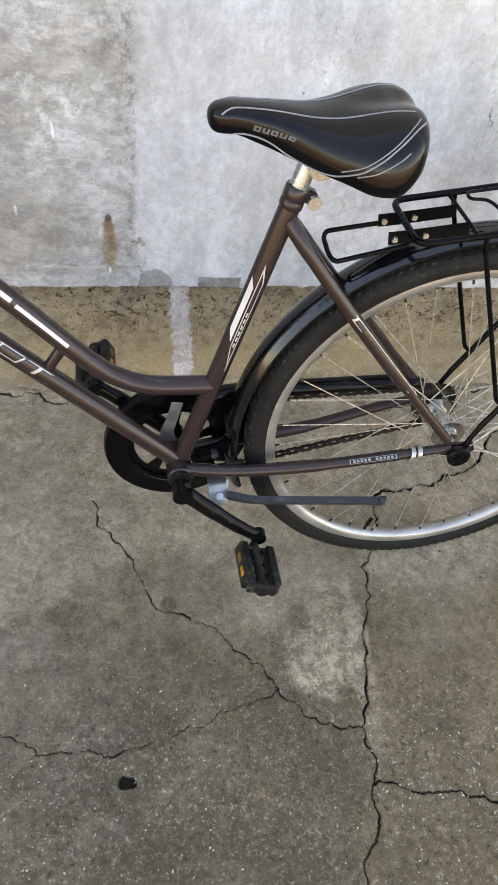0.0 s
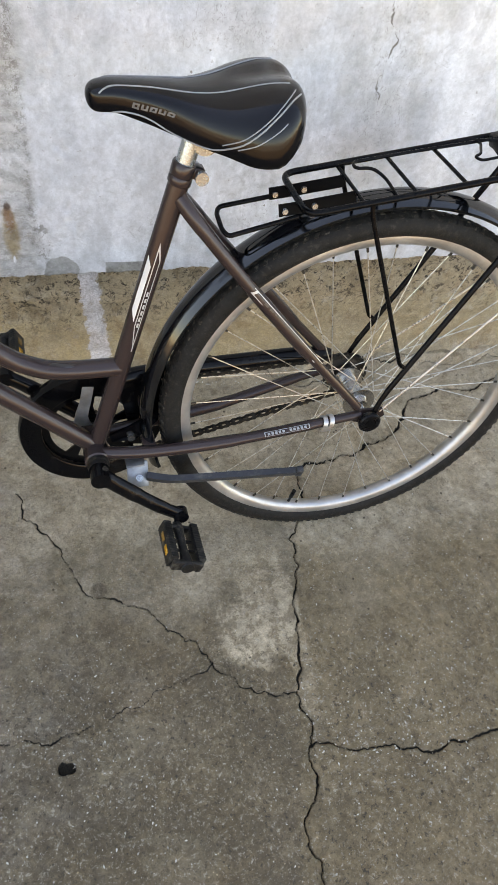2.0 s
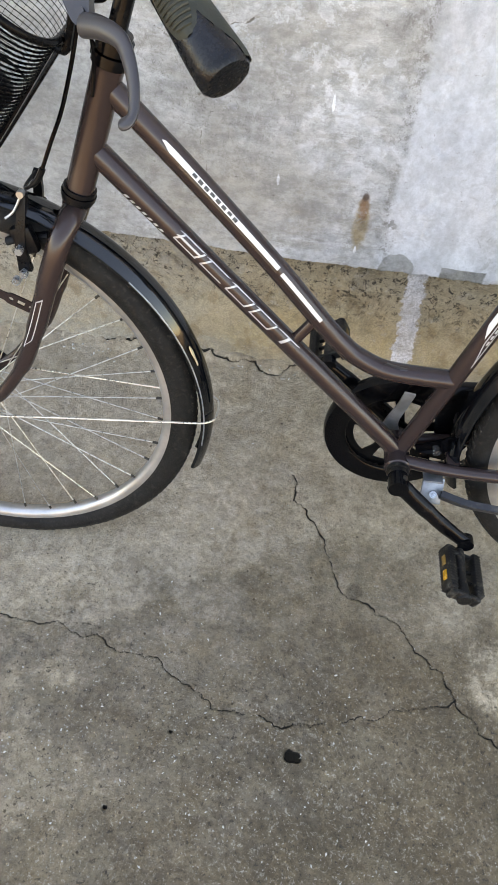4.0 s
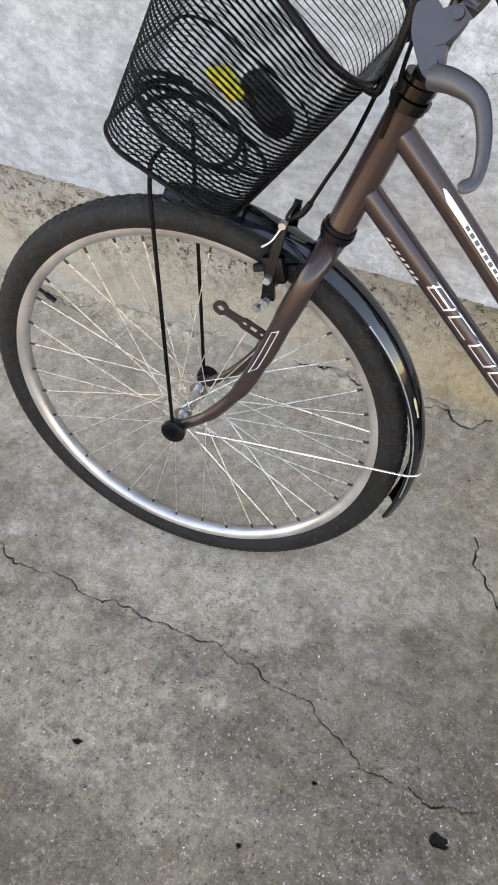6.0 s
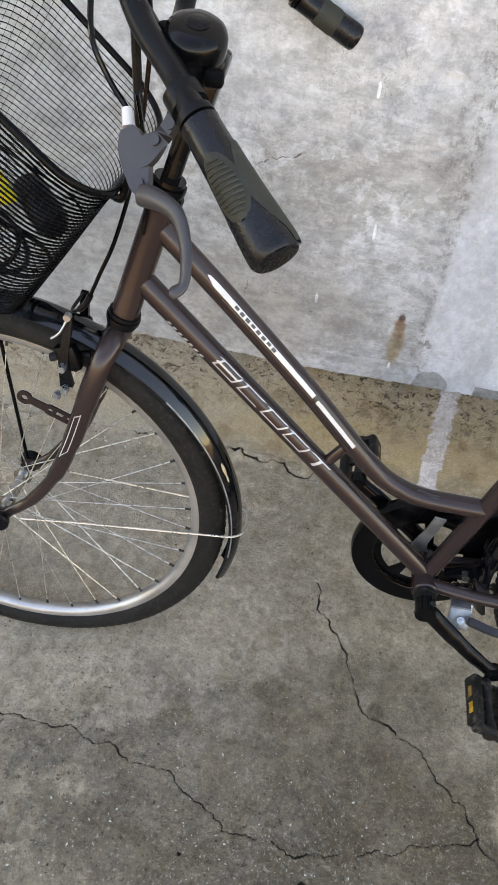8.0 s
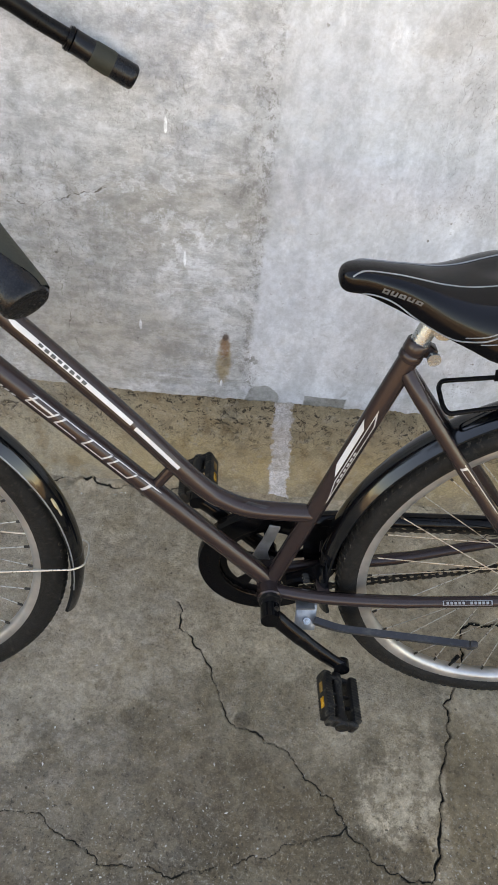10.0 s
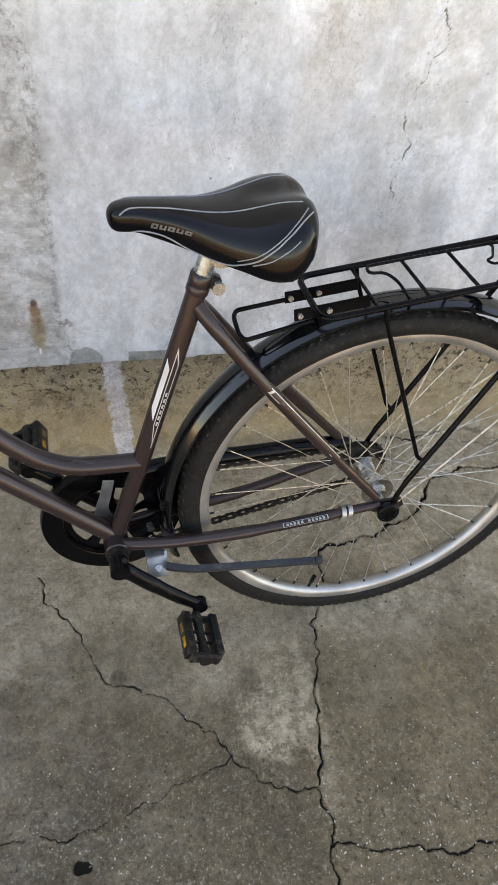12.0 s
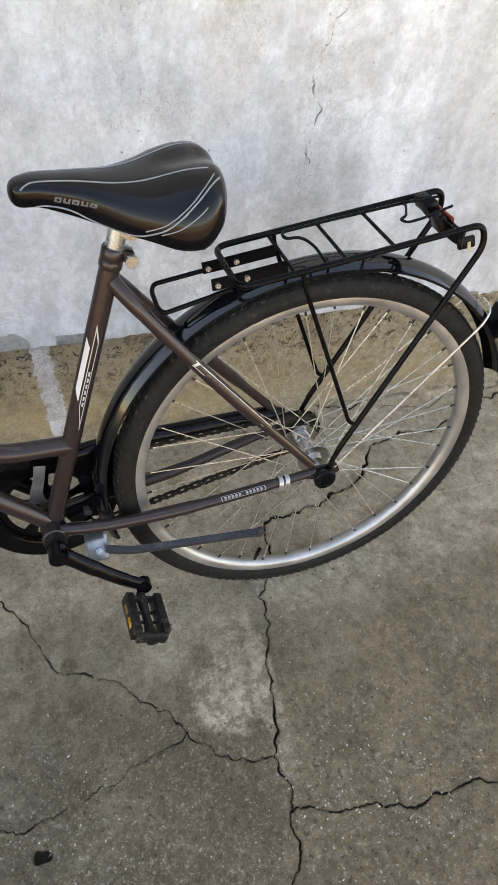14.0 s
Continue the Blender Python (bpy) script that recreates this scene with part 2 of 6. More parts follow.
def plaster():
    n = Nodes("lime_plaster")
    x, z = n.axis(0), n.axis(2)
    times = lambda a, b: n.math("MULTIPLY", a, b)
    broad, mid = n.noise(1.7, 6, 0.6), n.noise(8, 7, 0.68, warp=0.3)
    fine, grit = n.noise(50, 6, 0.7), n.noise(260, 4, 0.72)
    runs = n.noise(8, 6, 0.68, stretch=(1, 1, 0.14))
    ragged_x = n.math("ADD", x, times(n.math("SUBTRACT", n.noise(38, 6, 0.7), 0.5), 0.035))
    # cool white coat
    c = n.mix(n.ramp(broad, 0.35, 0.65), (0.544, 0.570, 0.611), (0.654, 0.676, 0.717))
    c = n.mix(n.ramp(runs, 0.46, 0.62, 0, 0.6), c, (0.445, 0.461, 0.491))
    c = n.mix(n.ramp(n.noise(11, 8, 0.75, stretch=(1, 1, 0.35), shift=(3, 3, 8), warp=0.4), 0.52, 0.60, 0, 0.5), c, (0.698, 0.717, 0.755))
    c = n.mix(n.ramp(mid, 0.50, 0.62, 0, 0.5), c, (0.472, 0.481, 0.500))
    # older grey-beige coat with white scumble and trowel strokes
    strokes = n.noise(16, 6, 0.7, stretch=(0.30, 1, 1.6))
    old = n.mix(n.ramp(n.noise(3.1, 6, 0.66, shift=(5, 0, 1)), 0.35, 0.62), (0.390, 0.384, 0.370), (0.508, 0.514, 0.525))
    old = n.mix(n.ramp(n.noise(7, 8, 0.76, shift=(1, 6, 2), warp=0.6), 0.53, 0.58, 0, 0.65), old, (0.580, 0.597, 0.626))
    old = n.mix(n.ramp(strokes, 0.51, 0.57, 0, 0.6), old, (0.508, 0.514, 0.520))
    old = n.mix(n.ramp(strokes, 0.45, 0.39, 0, 0.55), old, (0.340, 0.326, 0.303))
    old = n.mix(n.ramp(n.noise(24, 7, 0.76, shift=(2, 2, 6)), 0.53, 0.565, 0, 0.75), old, (0.572, 0.584, 0.602))
    old = n.mix(n.ramp(n.noise(31, 7, 0.78, shift=(7, 2, 1)), 0.45, 0.41, 0, 0.5), old, (0.299, 0.287, 0.274))
    old = n.mix(times(n.near(-0.34, 0.47, 0.20, 0.13, (0, 2)), 0.6), old, (0.363, 0.340, 0.308))
    old = n.mix(times(n.near(-0.33, 0.66, 0.12, 0.10, (0, 2)), 0.35), old, (0.335, 0.315, 0.299))
    left = n.ramp(n.math("ADD", ragged_x, times(n.math("SUBTRACT", n.noise(13, 6, 0.7, shift=(0, 4, 4)), 0.5), n.ramp(z, 0.45, 0.95, 0.01, 0.16))), n.ramp(z, 0.6, 1.0, -0.055, -0.035), n.ramp(z, 0.6, 1.0, -0.073, -0.11))
    c = n.mix(times(left, n.ramp(z, 1.0, 0.75, 0.55, 1.0)), c, old)
    smooth_grey = n.mix(n.ramp(mid, 0.35, 0.65), (0.318, 0.329, 0.330), (0.375, 0.385, 0.386))
    c = n.mix(n.ramp(n.math("ADD", x, times(n.math("SUBTRACT", broad, 0.5), 0.8)), -0.52, -0.80), c, smooth_grey)
    # weathered bands towards the rear wheel
    band = times(n.near(0.53, 0.78, 0.085, 0.40, (0, 2), 0.3, 9), n.ramp(n.noise(20, 6, 0.7), 0.40, 0.58, 0.2, 0.9))
    c = n.mix(times(band, 0.7), c, (0.427, 0.426, 0.423))
    c = n.mix(times(n.near(0.95, 0.75, 0.20, 0.45, (0, 2), 0.4, 7), 0.55), c, (0.445, 0.440, 0.433))
    c = n.mix(times(n.near(0.68, 0.75, 0.045, 0.45, (0, 2), 0.25, 9), 0.7), c, (0.690, 0.709, 0.741))
    c = n.mix(times(n.near(0.36, 0.86, 0.05, 0.10, (0, 2), 0.5), 0.35), c, (0.399, 0.370, 0.356))
    c = n.mix(times(n.near(-0.02, 0.90, 0.05, 0.16, (0, 2), 0.5), 0.3), c, (0.453, 0.462, 0.481))
    # rust, broken edge patches, chalky runs
    for px, pz, rx, rz, col, k in (
        (-0.1105, 0.425, 0.0135, 0.060, (0.309, 0.231, 0.126), 0.85), (-0.1105, 0.462, 0.0085, 0.030, (0.218, 0.111, 0.058), 0.85), (-0.1110, 0.487, 0.0060, 0.009, (0.082, 0.051, 0.038), 0.9),
                (-0.062, 0.375, 0.016, 0.030, (0.544, 0.565, 0.597), 0.6), (-0.155, 0.372, 0.018, 0.025, (0.526, 0.541, 0.568), 0.6)):
        c = n.mix(times(n.near(px, pz, rx, rz, (0, 2), 0.26, 60, 0.35), k), c, col)
    for px, pz, rx, rz, square in ((-0.030, 0.335, 0.034, 0.036, False), (0.094, 0.330, 0.043, 0.0215, True)):
        c = n.mix(n.near(px, pz, rx, rz, (0, 2), 0.05 if square else 0.16, 42, 0.05, square), c, n.mix(n.ramp(fine, 0.4, 0.6), (0.185, 0.183, 0.172), (0.262, 0.259, 0.245)))
    c = n.mix(times(n.near(0.005, 0.375, 0.10, 0.05, (0, 2), 0.5, 20), 0.2), c, (0.690, 0.709, 0.741))
    # cloudy grey damp marks and rubbed lime
    puffs = n.ramp(n.noise(9, 8, 0.72, shift=(2, 7, 4), warp=0.5), 0.40, 0.66)
    for px, pz, rx, rz, k, col in (
        (0.17, 0.98, 0.07, 0.11, 0.75, (0.363, 0.356, 0.356)), (0.371, 0.93, 0.05, 0.10, 0.75, (0.363, 0.324, 0.288)), (0.42, 1.02, 0.04, 0.08, 0.6, (0.381, 0.342, 0.308)), (0.25, 0.82, 0.12, 0.06, 0.55, (0.417, 0.421, 0.433)),
        (0.02, 0.74, 0.08, 0.30, 0.5, (0.453, 0.477, 0.520)), (0.10, 0.52, 0.14, 0.08, 0.35, (0.453, 0.472, 0.505)), (0.34, 0.47, 0.05, 0.07, 0.5, (0.408, 0.416, 0.433)), (-0.20, 0.95, 0.10, 0.10, 0.7, (0.327, 0.342, 0.376)),
        (-0.09, 0.86, 0.045, 0.22, 0.55, (0.381, 0.384, 0.385)), (-0.31, 0.465, 0.13, 0.09, 0.6, (0.363, 0.342, 0.308)), (-0.42, 0.90, 0.10, 0.12, 0.5, (0.562, 0.584, 0.616)), (0.60, 0.60, 0.12, 0.16, 0.35, (0.453, 0.459, 0.472)), (0.82, 0.85, 0.10, 0.30, 0.45, (0.427, 0.426, 0.433))):
        c = n.mix(times(times(n.near(px, pz, rx, rz, (0, 2), 0.55, 11, 0.45), k), n.ramp(puffs, 0, 1, 0.25, 1.0)), c, col)
    for px, pz, h in ((-0.219, 0.876, 0.013), (-0.1875, 0.653, 0.016), (-0.1125, 0.367, 0.010), (-0.265, 0.50, 0.012)):
        c = n.mix(n.near(px, pz, 0.0026, h, (0, 2), 0.10, 90), c, (0.780, 0.796, 0.818))
    pits = n.voronoi(34, stretch=(1, 1, 0.8))
    speck = n.math("ADD", pits.outputs["Distance"], times(n.math("SUBTRACT", n.noise(190, 4, 0.7), 0.5), 0.22))
    c = n.mix(n.ramp(speck, 0.085, 0.045, 0, n.ramp(n.noise(7, 4, shift=(4, 0, 2)), 0.50, 0.60, 0, 0.8)), c, (0.154, 0.134, 0.115))
    c = n.mix(n.ramp(n.noise(85, 6, 0.75, shift=(9, 3, 0)), 0.62, 0.68, 0, 0.55), c, (0.272, 0.259, 0.246))
    cracked = n.noise(95, 6, 0.8, stretch=(1.3, 1, 0.8), shift=(5, 5, 1), warp=1.5)
    for px, pz, rx, rz in ((-0.075, 0.84, 0.018, 0.20), (0.25, 0.80, 0.10, 0.05), (0.19, 0.96, 0.05, 0.10), (0.38, 0.95, 0.05, 0.09), (0.35, 0.45, 0.05, 0.08), (-0.06, 0.40, 0.03, 0.05), (-0.33, 0.60, 0.12, 0.12), (-0.22, 0.90, 0.10, 0.08), (0.53, 0.75, 0.05, 0.30), (-0.45, 0.74, 0.12, 0.10)):
        c = n.mix(times(n.ramp(cracked, 0.56, 0.60), times(n.near(px, pz, rx, rz, (0, 2), 0.5, 12, 0.4), 0.5)), c, (0.172, 0.162, 0.149))
    for px, pz, rx, rz, k in ((-0.0690, 0.70, 0.0095, 0.36, 0.60), (-0.088, 0.80, 0.020, 0.22, 0.50), (-0.055, 0.40, 0.010, 0.06, 0.7)):
        c = n.mix(times(n.ramp(n.noise(82, 7, 0.82, stretch=(1, 1, 0.8), shift=(2, 5, 8)), 0.515, 0.55), times(n.near(px, pz, rx, rz, (0, 2), 0.60, 40, 0.45), k)), c, (0.190, 0.180, 0.168))
    cloud = n.noise(26, 8, 0.78, shift=(1, 1, 5), warp=0.8)
    c = n.mix(n.ramp(cloud, 0.54, 0.64, 0, n.ramp(broad, 0.42, 0.6, 0.25, 0.7)), c, (0.399, 0.407, 0.419))
    scratch = n.noise(70, 8, 0.85, stretch=(1.6, 1, 0.9), shift=(8, 2, 2), warp=1.2)
    c = n.mix(n.ramp(scratch, 0.63, 0.67, 0, n.ramp(n.noise(4.5, 4, shift=(3, 3, 3)), 0.50, 0.62, 0, 0.3)), c, (0.181, 0.171, 0.159))
    c = n.mix(n.ramp(fine, 0.45, 0.68, 0, 0.22), c, (0.417, 0.421, 0.423))
    c = n.mix(1.0, c, n.ramp(n.noise(19, 8, 0.74, stretch=(1, 1, 0.55), shift=(7, 7, 2), warp=0.25), 0.36, 0.64, 0.88, 1.09), "MULTIPLY")
    c = n.mix(1.0, c, n.ramp(n.noise(75, 7, 0.84, shift=(3, 7, 5)), 0.38, 0.62, 0.90, 1.08), "MULTIPLY")
    c = n.mix(left, c, n.mix(1.0, c, n.ramp(n.noise(31, 8, 0.80, stretch=(0.7, 1, 1.2), shift=(6, 1, 8), warp=0.2), 0.40, 0.58, 0.78, 1.06), "MULTIPLY"))
    c = n.mix(1.0, c, n.ramp(n.noise(5.5, 6, 0.66, stretch=(1, 1, 0.45), shift=(2, 9, 3)), 0.34, 0.66, 0.90, 1.08), "MULTIPLY")
    c = n.mix(n.ramp(grit, 0.35, 0.65, 0.08, 0), c, (0.309, 0.310, 0.308))
    edge = n.math("ADD", n.attribute("darkening"), times(n.math("SUBTRACT", n.noise(300, 3, 0.7), 0.5), 0.8))
    c = n.mix(n.ramp(edge, 0.35, 0.80, 0, 0.85), c, (0.11, 0.095, 0.08))
    relief = n.math("ADD", times(mid, 0.55), n.math("ADD", times(fine, 0.30), n.math("ADD", times(grit, 0.05), times(strokes, times(left, 0.6)))))
    return n.done(c, 0.86, 0, relief, 0.0022, 0.2)


def plinth_concrete():
    n = Nodes("plinth_concrete")
    x, z = n.axis(0), n.axis(2)
    times = lambda a, b: n.math("MULTIPLY", a, b)
    broad, mid, fine, grit = n.noise(3.3, 6, 0.64), n.noise(14, 7, 0.7, warp=0.3), n.noise(65, 6, 0.74), n.noise(300, 4, 0.75)
    up = n.math("ADD", z, times(n.math("SUBTRACT", mid, 0.5), 0.14))
    c = n.mix(n.ramp(up, 0.15, 0.23), (0.540, 0.425, 0.250), (0.480, 0.385, 0.255))
    c = n.mix(n.ramp(up, 0.25, 0.31, 0, 0.7), c, (0.290, 0.245, 0.175))
    c = n.mix(n.ramp(up, 0.07, 0.02, 0, 0.8), c, (0.295, 0.241, 0.173))
    c = n.mix(n.ramp(broad, 0.46, 0.66, 0, 0.5), c, (0.522, 0.442, 0.327))
    c = n.mix(n.ramp(n.math("ADD", x, times(mid, 0.2)), -0.10, -0.45, 0, 0.75), c, n.mix(n.ramp(up, 0.20, 0.26), (0.484, 0.451, 0.382), (0.407, 0.389, 0.350)))
    c = n.mix(n.ramp(n.math("ADD", x, times(mid, 0.2)), 0.35, 0.7, 0, 0.5), c, (0.371, 0.300, 0.208))
    c = n.mix(n.ramp(fine, 0.46, 0.62, 0, 0.5), c, (0.625, 0.516, 0.364))
    c = n.mix(times(n.ramp(n.noise(11, 8, 0.74, shift=(3, 1, 7), warp=0.6), 0.52, 0.60, 0, 0.45), n.ramp(z, 0.06, 0.22, 0.35, 1.0)), c, (0.200, 0.155, 0.100))
    c = n.mix(n.ramp(n.noise(17, 7, 0.72, stretch=(1, 1, 0.6), shift=(8, 4, 2)), 0.55, 0.62, 0, 0.40), c, (0.290, 0.190, 0.092))
    c = n.mix(n.ramp(n.noise(28, 7, 0.76, shift=(6, 6, 1)), 0.56, 0.62, 0, 0.6), c, (0.540, 0.480, 0.390))
    c = n.mix(times(n.ramp(n.noise(62, 8, 0.84, warp=0.6), 0.535, 0.565), n.ramp(z, 0.10, 0.27, 0.10, 1.0)), c, (0.052, 0.043, 0.033))
    wave = n.math("ADD", times(n.math("SUBTRACT", n.noise(16, 5, 0.7), 0.5), 0.045), times(n.math("SUBTRACT", n.noise(85, 5, 0.75, shift=(4, 2, 2)), 0.5), 0.028))
    drip = n.ramp(n.math("ABSOLUTE", n.math("SUBTRACT", n.math("SUBTRACT", x, n.math("ADD", 0.020, times(n.math("SUBTRACT", 0.30, z), 0.06))), wave)), 0.0225, 0.0165)
    c = n.mix(times(drip, n.ramp(n.noise(60, 6, 0.75), 0.30, 0.46, 0.45, 1.0)), c, n.mix(n.ramp(n.noise(40, 6, 0.75, shift=(1, 4, 4)), 0.4, 0.6), (0.64, 0.63, 0.655), (0.88, 0.87, 0.91)))
    c = n.mix(n.ramp(grit, 0.34, 0.64, 0.45, 0), c, (0.112, 0.097, 0.079))
    # darker in the pits
    c = n.mix(n.attribute("darkening"), c, (0.045, 0.039, 0.032))
    relief = n.math("ADD", times(mid, 1.0), n.math("ADD", times(fine, 1.1), times(grit, 0.35)))
    return n.done(c, 0.92, 0, relief, 0.008, 0.2)


def metallic_brown():
    """Brown lacquer with fine metal flakes and a few dull rubbed spots."""
    n = Nodes("brown_metallic_paint")
    flakes = n.noise(1400, 2, 0.5)
    c = n.mix(n.ramp(flakes, 0.35, 0.65), (0.029, 0.0188, 0.0178), (0.042, 0.0276, 0.0260))
    rubbed = n.ramp(n.noise(90, 6, 0.8, stretch=(1, 1, 0.5)), 0.67, 0.71, 0, 0.35)
    c = n.mix(rubbed, c, (0.16, 0.13, 0.11))
    return n.done(c, n.ramp(n.noise(25, 3), 0.3, 0.7, 0.17, 0.23), 0.2, flakes, 0.00003, 0.32, 0.12)


FLOOR, PLASTER, PLINTH = concrete_floor(), plaster(), plinth_concrete()
BROWN = metallic_brown()
BLACK = plain("black_enamel", (0.0025, 0.0025, 0.003), 0.13, 0, 0.3, 40, 0.0, coat=0.0, spec=0.17, dust=0.02)
GUARD = plain("black_glossy_mudguard", (0.0025, 0.003, 0.004), 0.05, 0, 0.3, 30, 0.0, coat=0.0, spec=0.55, dust=0.02)
WIRE = plain("black_painted_wire", (0.003, 0.003, 0.0035), 0.26, 0, 0.3, 60, 0.0002, spec=0.09, dust=0.01)
PLASTIC = plain("black_plastic", (0.004, 0.004, 0.0048), 0.30, 0, 0.25, 60, 0.0003, spec=0.13, dust=0.01)
RUBBER = plain("tyre_rubber", (0.0120, 0.0113, 0.0105), 0.58, 0, 0.35, 140, 0.0006, spec=0.14, dust=0.07)
TREAD = plain("dusty_tread_rubber", (0.0175, 0.0162, 0.0145), 0.7, 0, 0.45, 110, 0.0006, spec=0.12, dust=0.35)
GRIP_SOFT = plain("grey_green_grip_rubber", (0.026, 0.027, 0.0205), 0.60, 0, 0.15, 60, 0.0004, spec=0.25, dust=0.06)
GRIP_HARD = plain("dark_blue_black_grip_rubber", (0.0055, 0.006, 0.0075), 0.24, 0, 0.2, 60, 0.0003, spec=0.24, dust=0.01)
ALLOY = plain("brushed_alloy", (0.46, 0.452, 0.44), 0.38, 0.85, 0.14, 50, 0.0003, dust=0.25)
HUB = plain("dull_greasy_chrome", (0.46, 0.45, 0.43), 0.18, 0.95, 0.3, 90, 0.0003, dust=0.15)
NIPPLE = plain("dark_brass_nipple", (0.045, 0.038, 0.030), 0.45, 0.6, 0.3, 90, 0)
CHROME = plain("galvanised_steel", (0.33, 0.36, 0.38), 0.26, 0.75, 0.12, 40, 0.0)
MATTE = plain("matte_black_steel", (0.0030, 0.0030, 0.0032), 0.6, 0, 0.3, 60, 0.0002, spec=0.05)
ZINC = plain("dull_zinc_plate", (0.27, 0.285, 0.30), 0.42, 0.75, 0.25, 90, 0.0004, dust=0.15)
SPOKE = plain("spoke_steel", (0.52, 0.49, 0.43), 0.30, 0.75, 0.35, 40, 0)
CHAIN = plain("oily_chain_steel", (0.022, 0.019, 0.016), 0.42, 0.5, 0.3, 80, 0.0003, dust=0.15)
VINYL = plain("black_saddle_vinyl", (0.0022, 0.0023, 0.0034), 0.13, 0, 0.2, 50, 0.00006, coat=0.0, spec=0.25, dust=0.0)
PIPING = plain("silver_grey_piping", (0.20, 0.21, 0.22), 0.45, 0, 0.1, 60, 0.0002)
WHITE = plain("white_decal", (0.56, 0.545, 0.535), 0.35, 0, 0.1, 60, 0, coat=0.3)
MARK = plain("faded_silver_print", (0.075, 0.078, 0.082), 0.4, 0, 0.3, 200, 0)
SILVER = plain("silver_decal", (0.44, 0.42, 0.41), 0.35, 0.2, 0.1, 60, 0)
DARK = plain("dark_decal", (0.018, 0.014, 0.013), 0.3, 0, 0.1, 60, 0, coat=0.3)
AMBER = plain("amber_reflector", (0.52, 0.25, 0.025), 0.25, 0, 0.3, 200, 0.0004)
AMBER_DULL = plain("dull_amber_reflector", (0.16, 0.085, 0.018), 0.4, 0, 0.4, 200, 0.0004)
RED = plain("red_reflector", (0.20, 0.012, 0.010), 0.25, 0, 0.2, 200, 0.0004)
YELLOW = plain("yellow_plastic", (0.62, 0.48, 0.02), 0.4, 0, 0.1, 60, 0.0002)
GUNMETAL = plain("dark_lacquered_lever", (0.030, 0.027, 0.029), 0.38, 0.1, 0.08, 60, 0.00005, spec=0.5)
CREAM = plain("bare_scratched_paint", (0.50, 0.40, 0.24), 0.6, 0, 0.25, 90, 0.0004)
PEDAL = plain("dusty_black_plastic", (0.0075, 0.0070, 0.0066), 0.48, 0, 0.35, 70, 0.0004, spec=0.3, dust=0.2)
GREYCOAT = plain("grey_rubber_coating", (0.022, 0.024, 0.029), 0.5, 0, 0.2, 60, 0.0003, spec=0.3, dust=0.15)


# ---- mesh helpers ----
def V(*a):
    return Vector(a)


def spline(pts, per=6):
    """A smooth line through points."""
    pts = [Vector(p) for p in pts]
    out = []
    for i in range(len(pts) - 1):
        p0, p1, p2, p3 = pts[max(i - 1, 0)], pts[i], pts[i + 1], pts[min(i + 2, len(pts) - 1)]
        for k in range(per):
            t = k / per
            out.append(0.5 * (2 * p1 + (p2 - p0) * t + (2 * p0 - 5 * p1 + 4 * p2 - p3) * t * t + (3 * p1 - p0 - 3 * p2 + p3) * t ** 3))
    return out + [pts[-1]]


def rounded(pts, r, per=5):
    """A polyline with its inner corners rounded."""
    pts = [Vector(p) for p in pts]
    out = [pts[0]]
    for a, b, c in zip(pts, pts[1:], pts[2:]):
        u, v = (a - b), (c - b)
        k = min(r, u.length * 0.48, v.length * 0.48)
        p, q = b + u.normalized() * k, b + v.normalized() * k
        out += [(1 - t) ** 2 * p + 2 * t * (1 - t) * b + t * t * q for t in (i / per for i in range(per + 1))]
    return out + [pts[-1]]


def sweep(bm, pts, r, seg=10, cap=True, closed=False, flat=1.0, up=None):
    """A tube along a line; r is one radius or one for each point; flat squeezes it across."""
    pts = [Vector(p) for p in pts]
    n = len(pts)
    rad = r if isinstance(r, (list, tuple)) else [r] * n
    tang = [((pts[(i + 1) % n] if closed or i < n - 1 else pts[i]) - (pts[i - 1] if closed or i else pts[i])).normalized() for i in range(n)]
    side = (Vector(up) if up else tang[0].orthogonal()).normalized()
    rings = []
    for p, t, k in zip(pts, tang, rad):
        side = (side - t * side.dot(t)).normalized()
        other = t.cross(side)
        rings.append([bm.verts.new(p + k * (side * math.cos(a) + other * math.sin(a) * flat)) for a in (2 * math.pi * j / seg for j in range(seg))])
    pairs = list(zip(rings, rings[1:])) + ([(rings[-1], rings[0])] if closed else [])
    for a, b in pairs:
        for j in range(seg):
            f = bm.faces.new((a[j], a[(j + 1) % seg], b[(j + 1) % seg], b[j]))
            f.smooth = True
    if cap and not closed:
        bm.faces.new(rings[0][::-1])
        bm.faces.new(rings[-1])
    return bm


def revolve(bm, profile, m=None, seg=48, closed=True, start=0.0, turn=2 * math.pi):
    """Turns a profile of (radius, along) round the y axis."""
    full = abs(turn - 2 * math.pi) < 1e-6
    steps = seg if full else seg + 1
    m = m or Matrix()
    rings = []
    for i in range(steps):
        a = start + turn * i / seg
        rings.append([bm.verts.new(m @ Vector((r * math.cos(a), y, r * math.sin(a)))) for r, y in profile])
    k = len(profile)
    for i in range(seg):
        a, b = rings[i], rings[(i + 1) % steps]
        for j in range(k if closed else k - 1):
            f = bm.faces.new((a[j], b[j], b[(j + 1) % k], a[(j + 1) % k]))
            f.smooth = True
    return rings


def rod(bm, a, b, r, seg=10, r2=None):
    return sweep(bm, [a, b], [r, r if r2 is None else r2], seg)


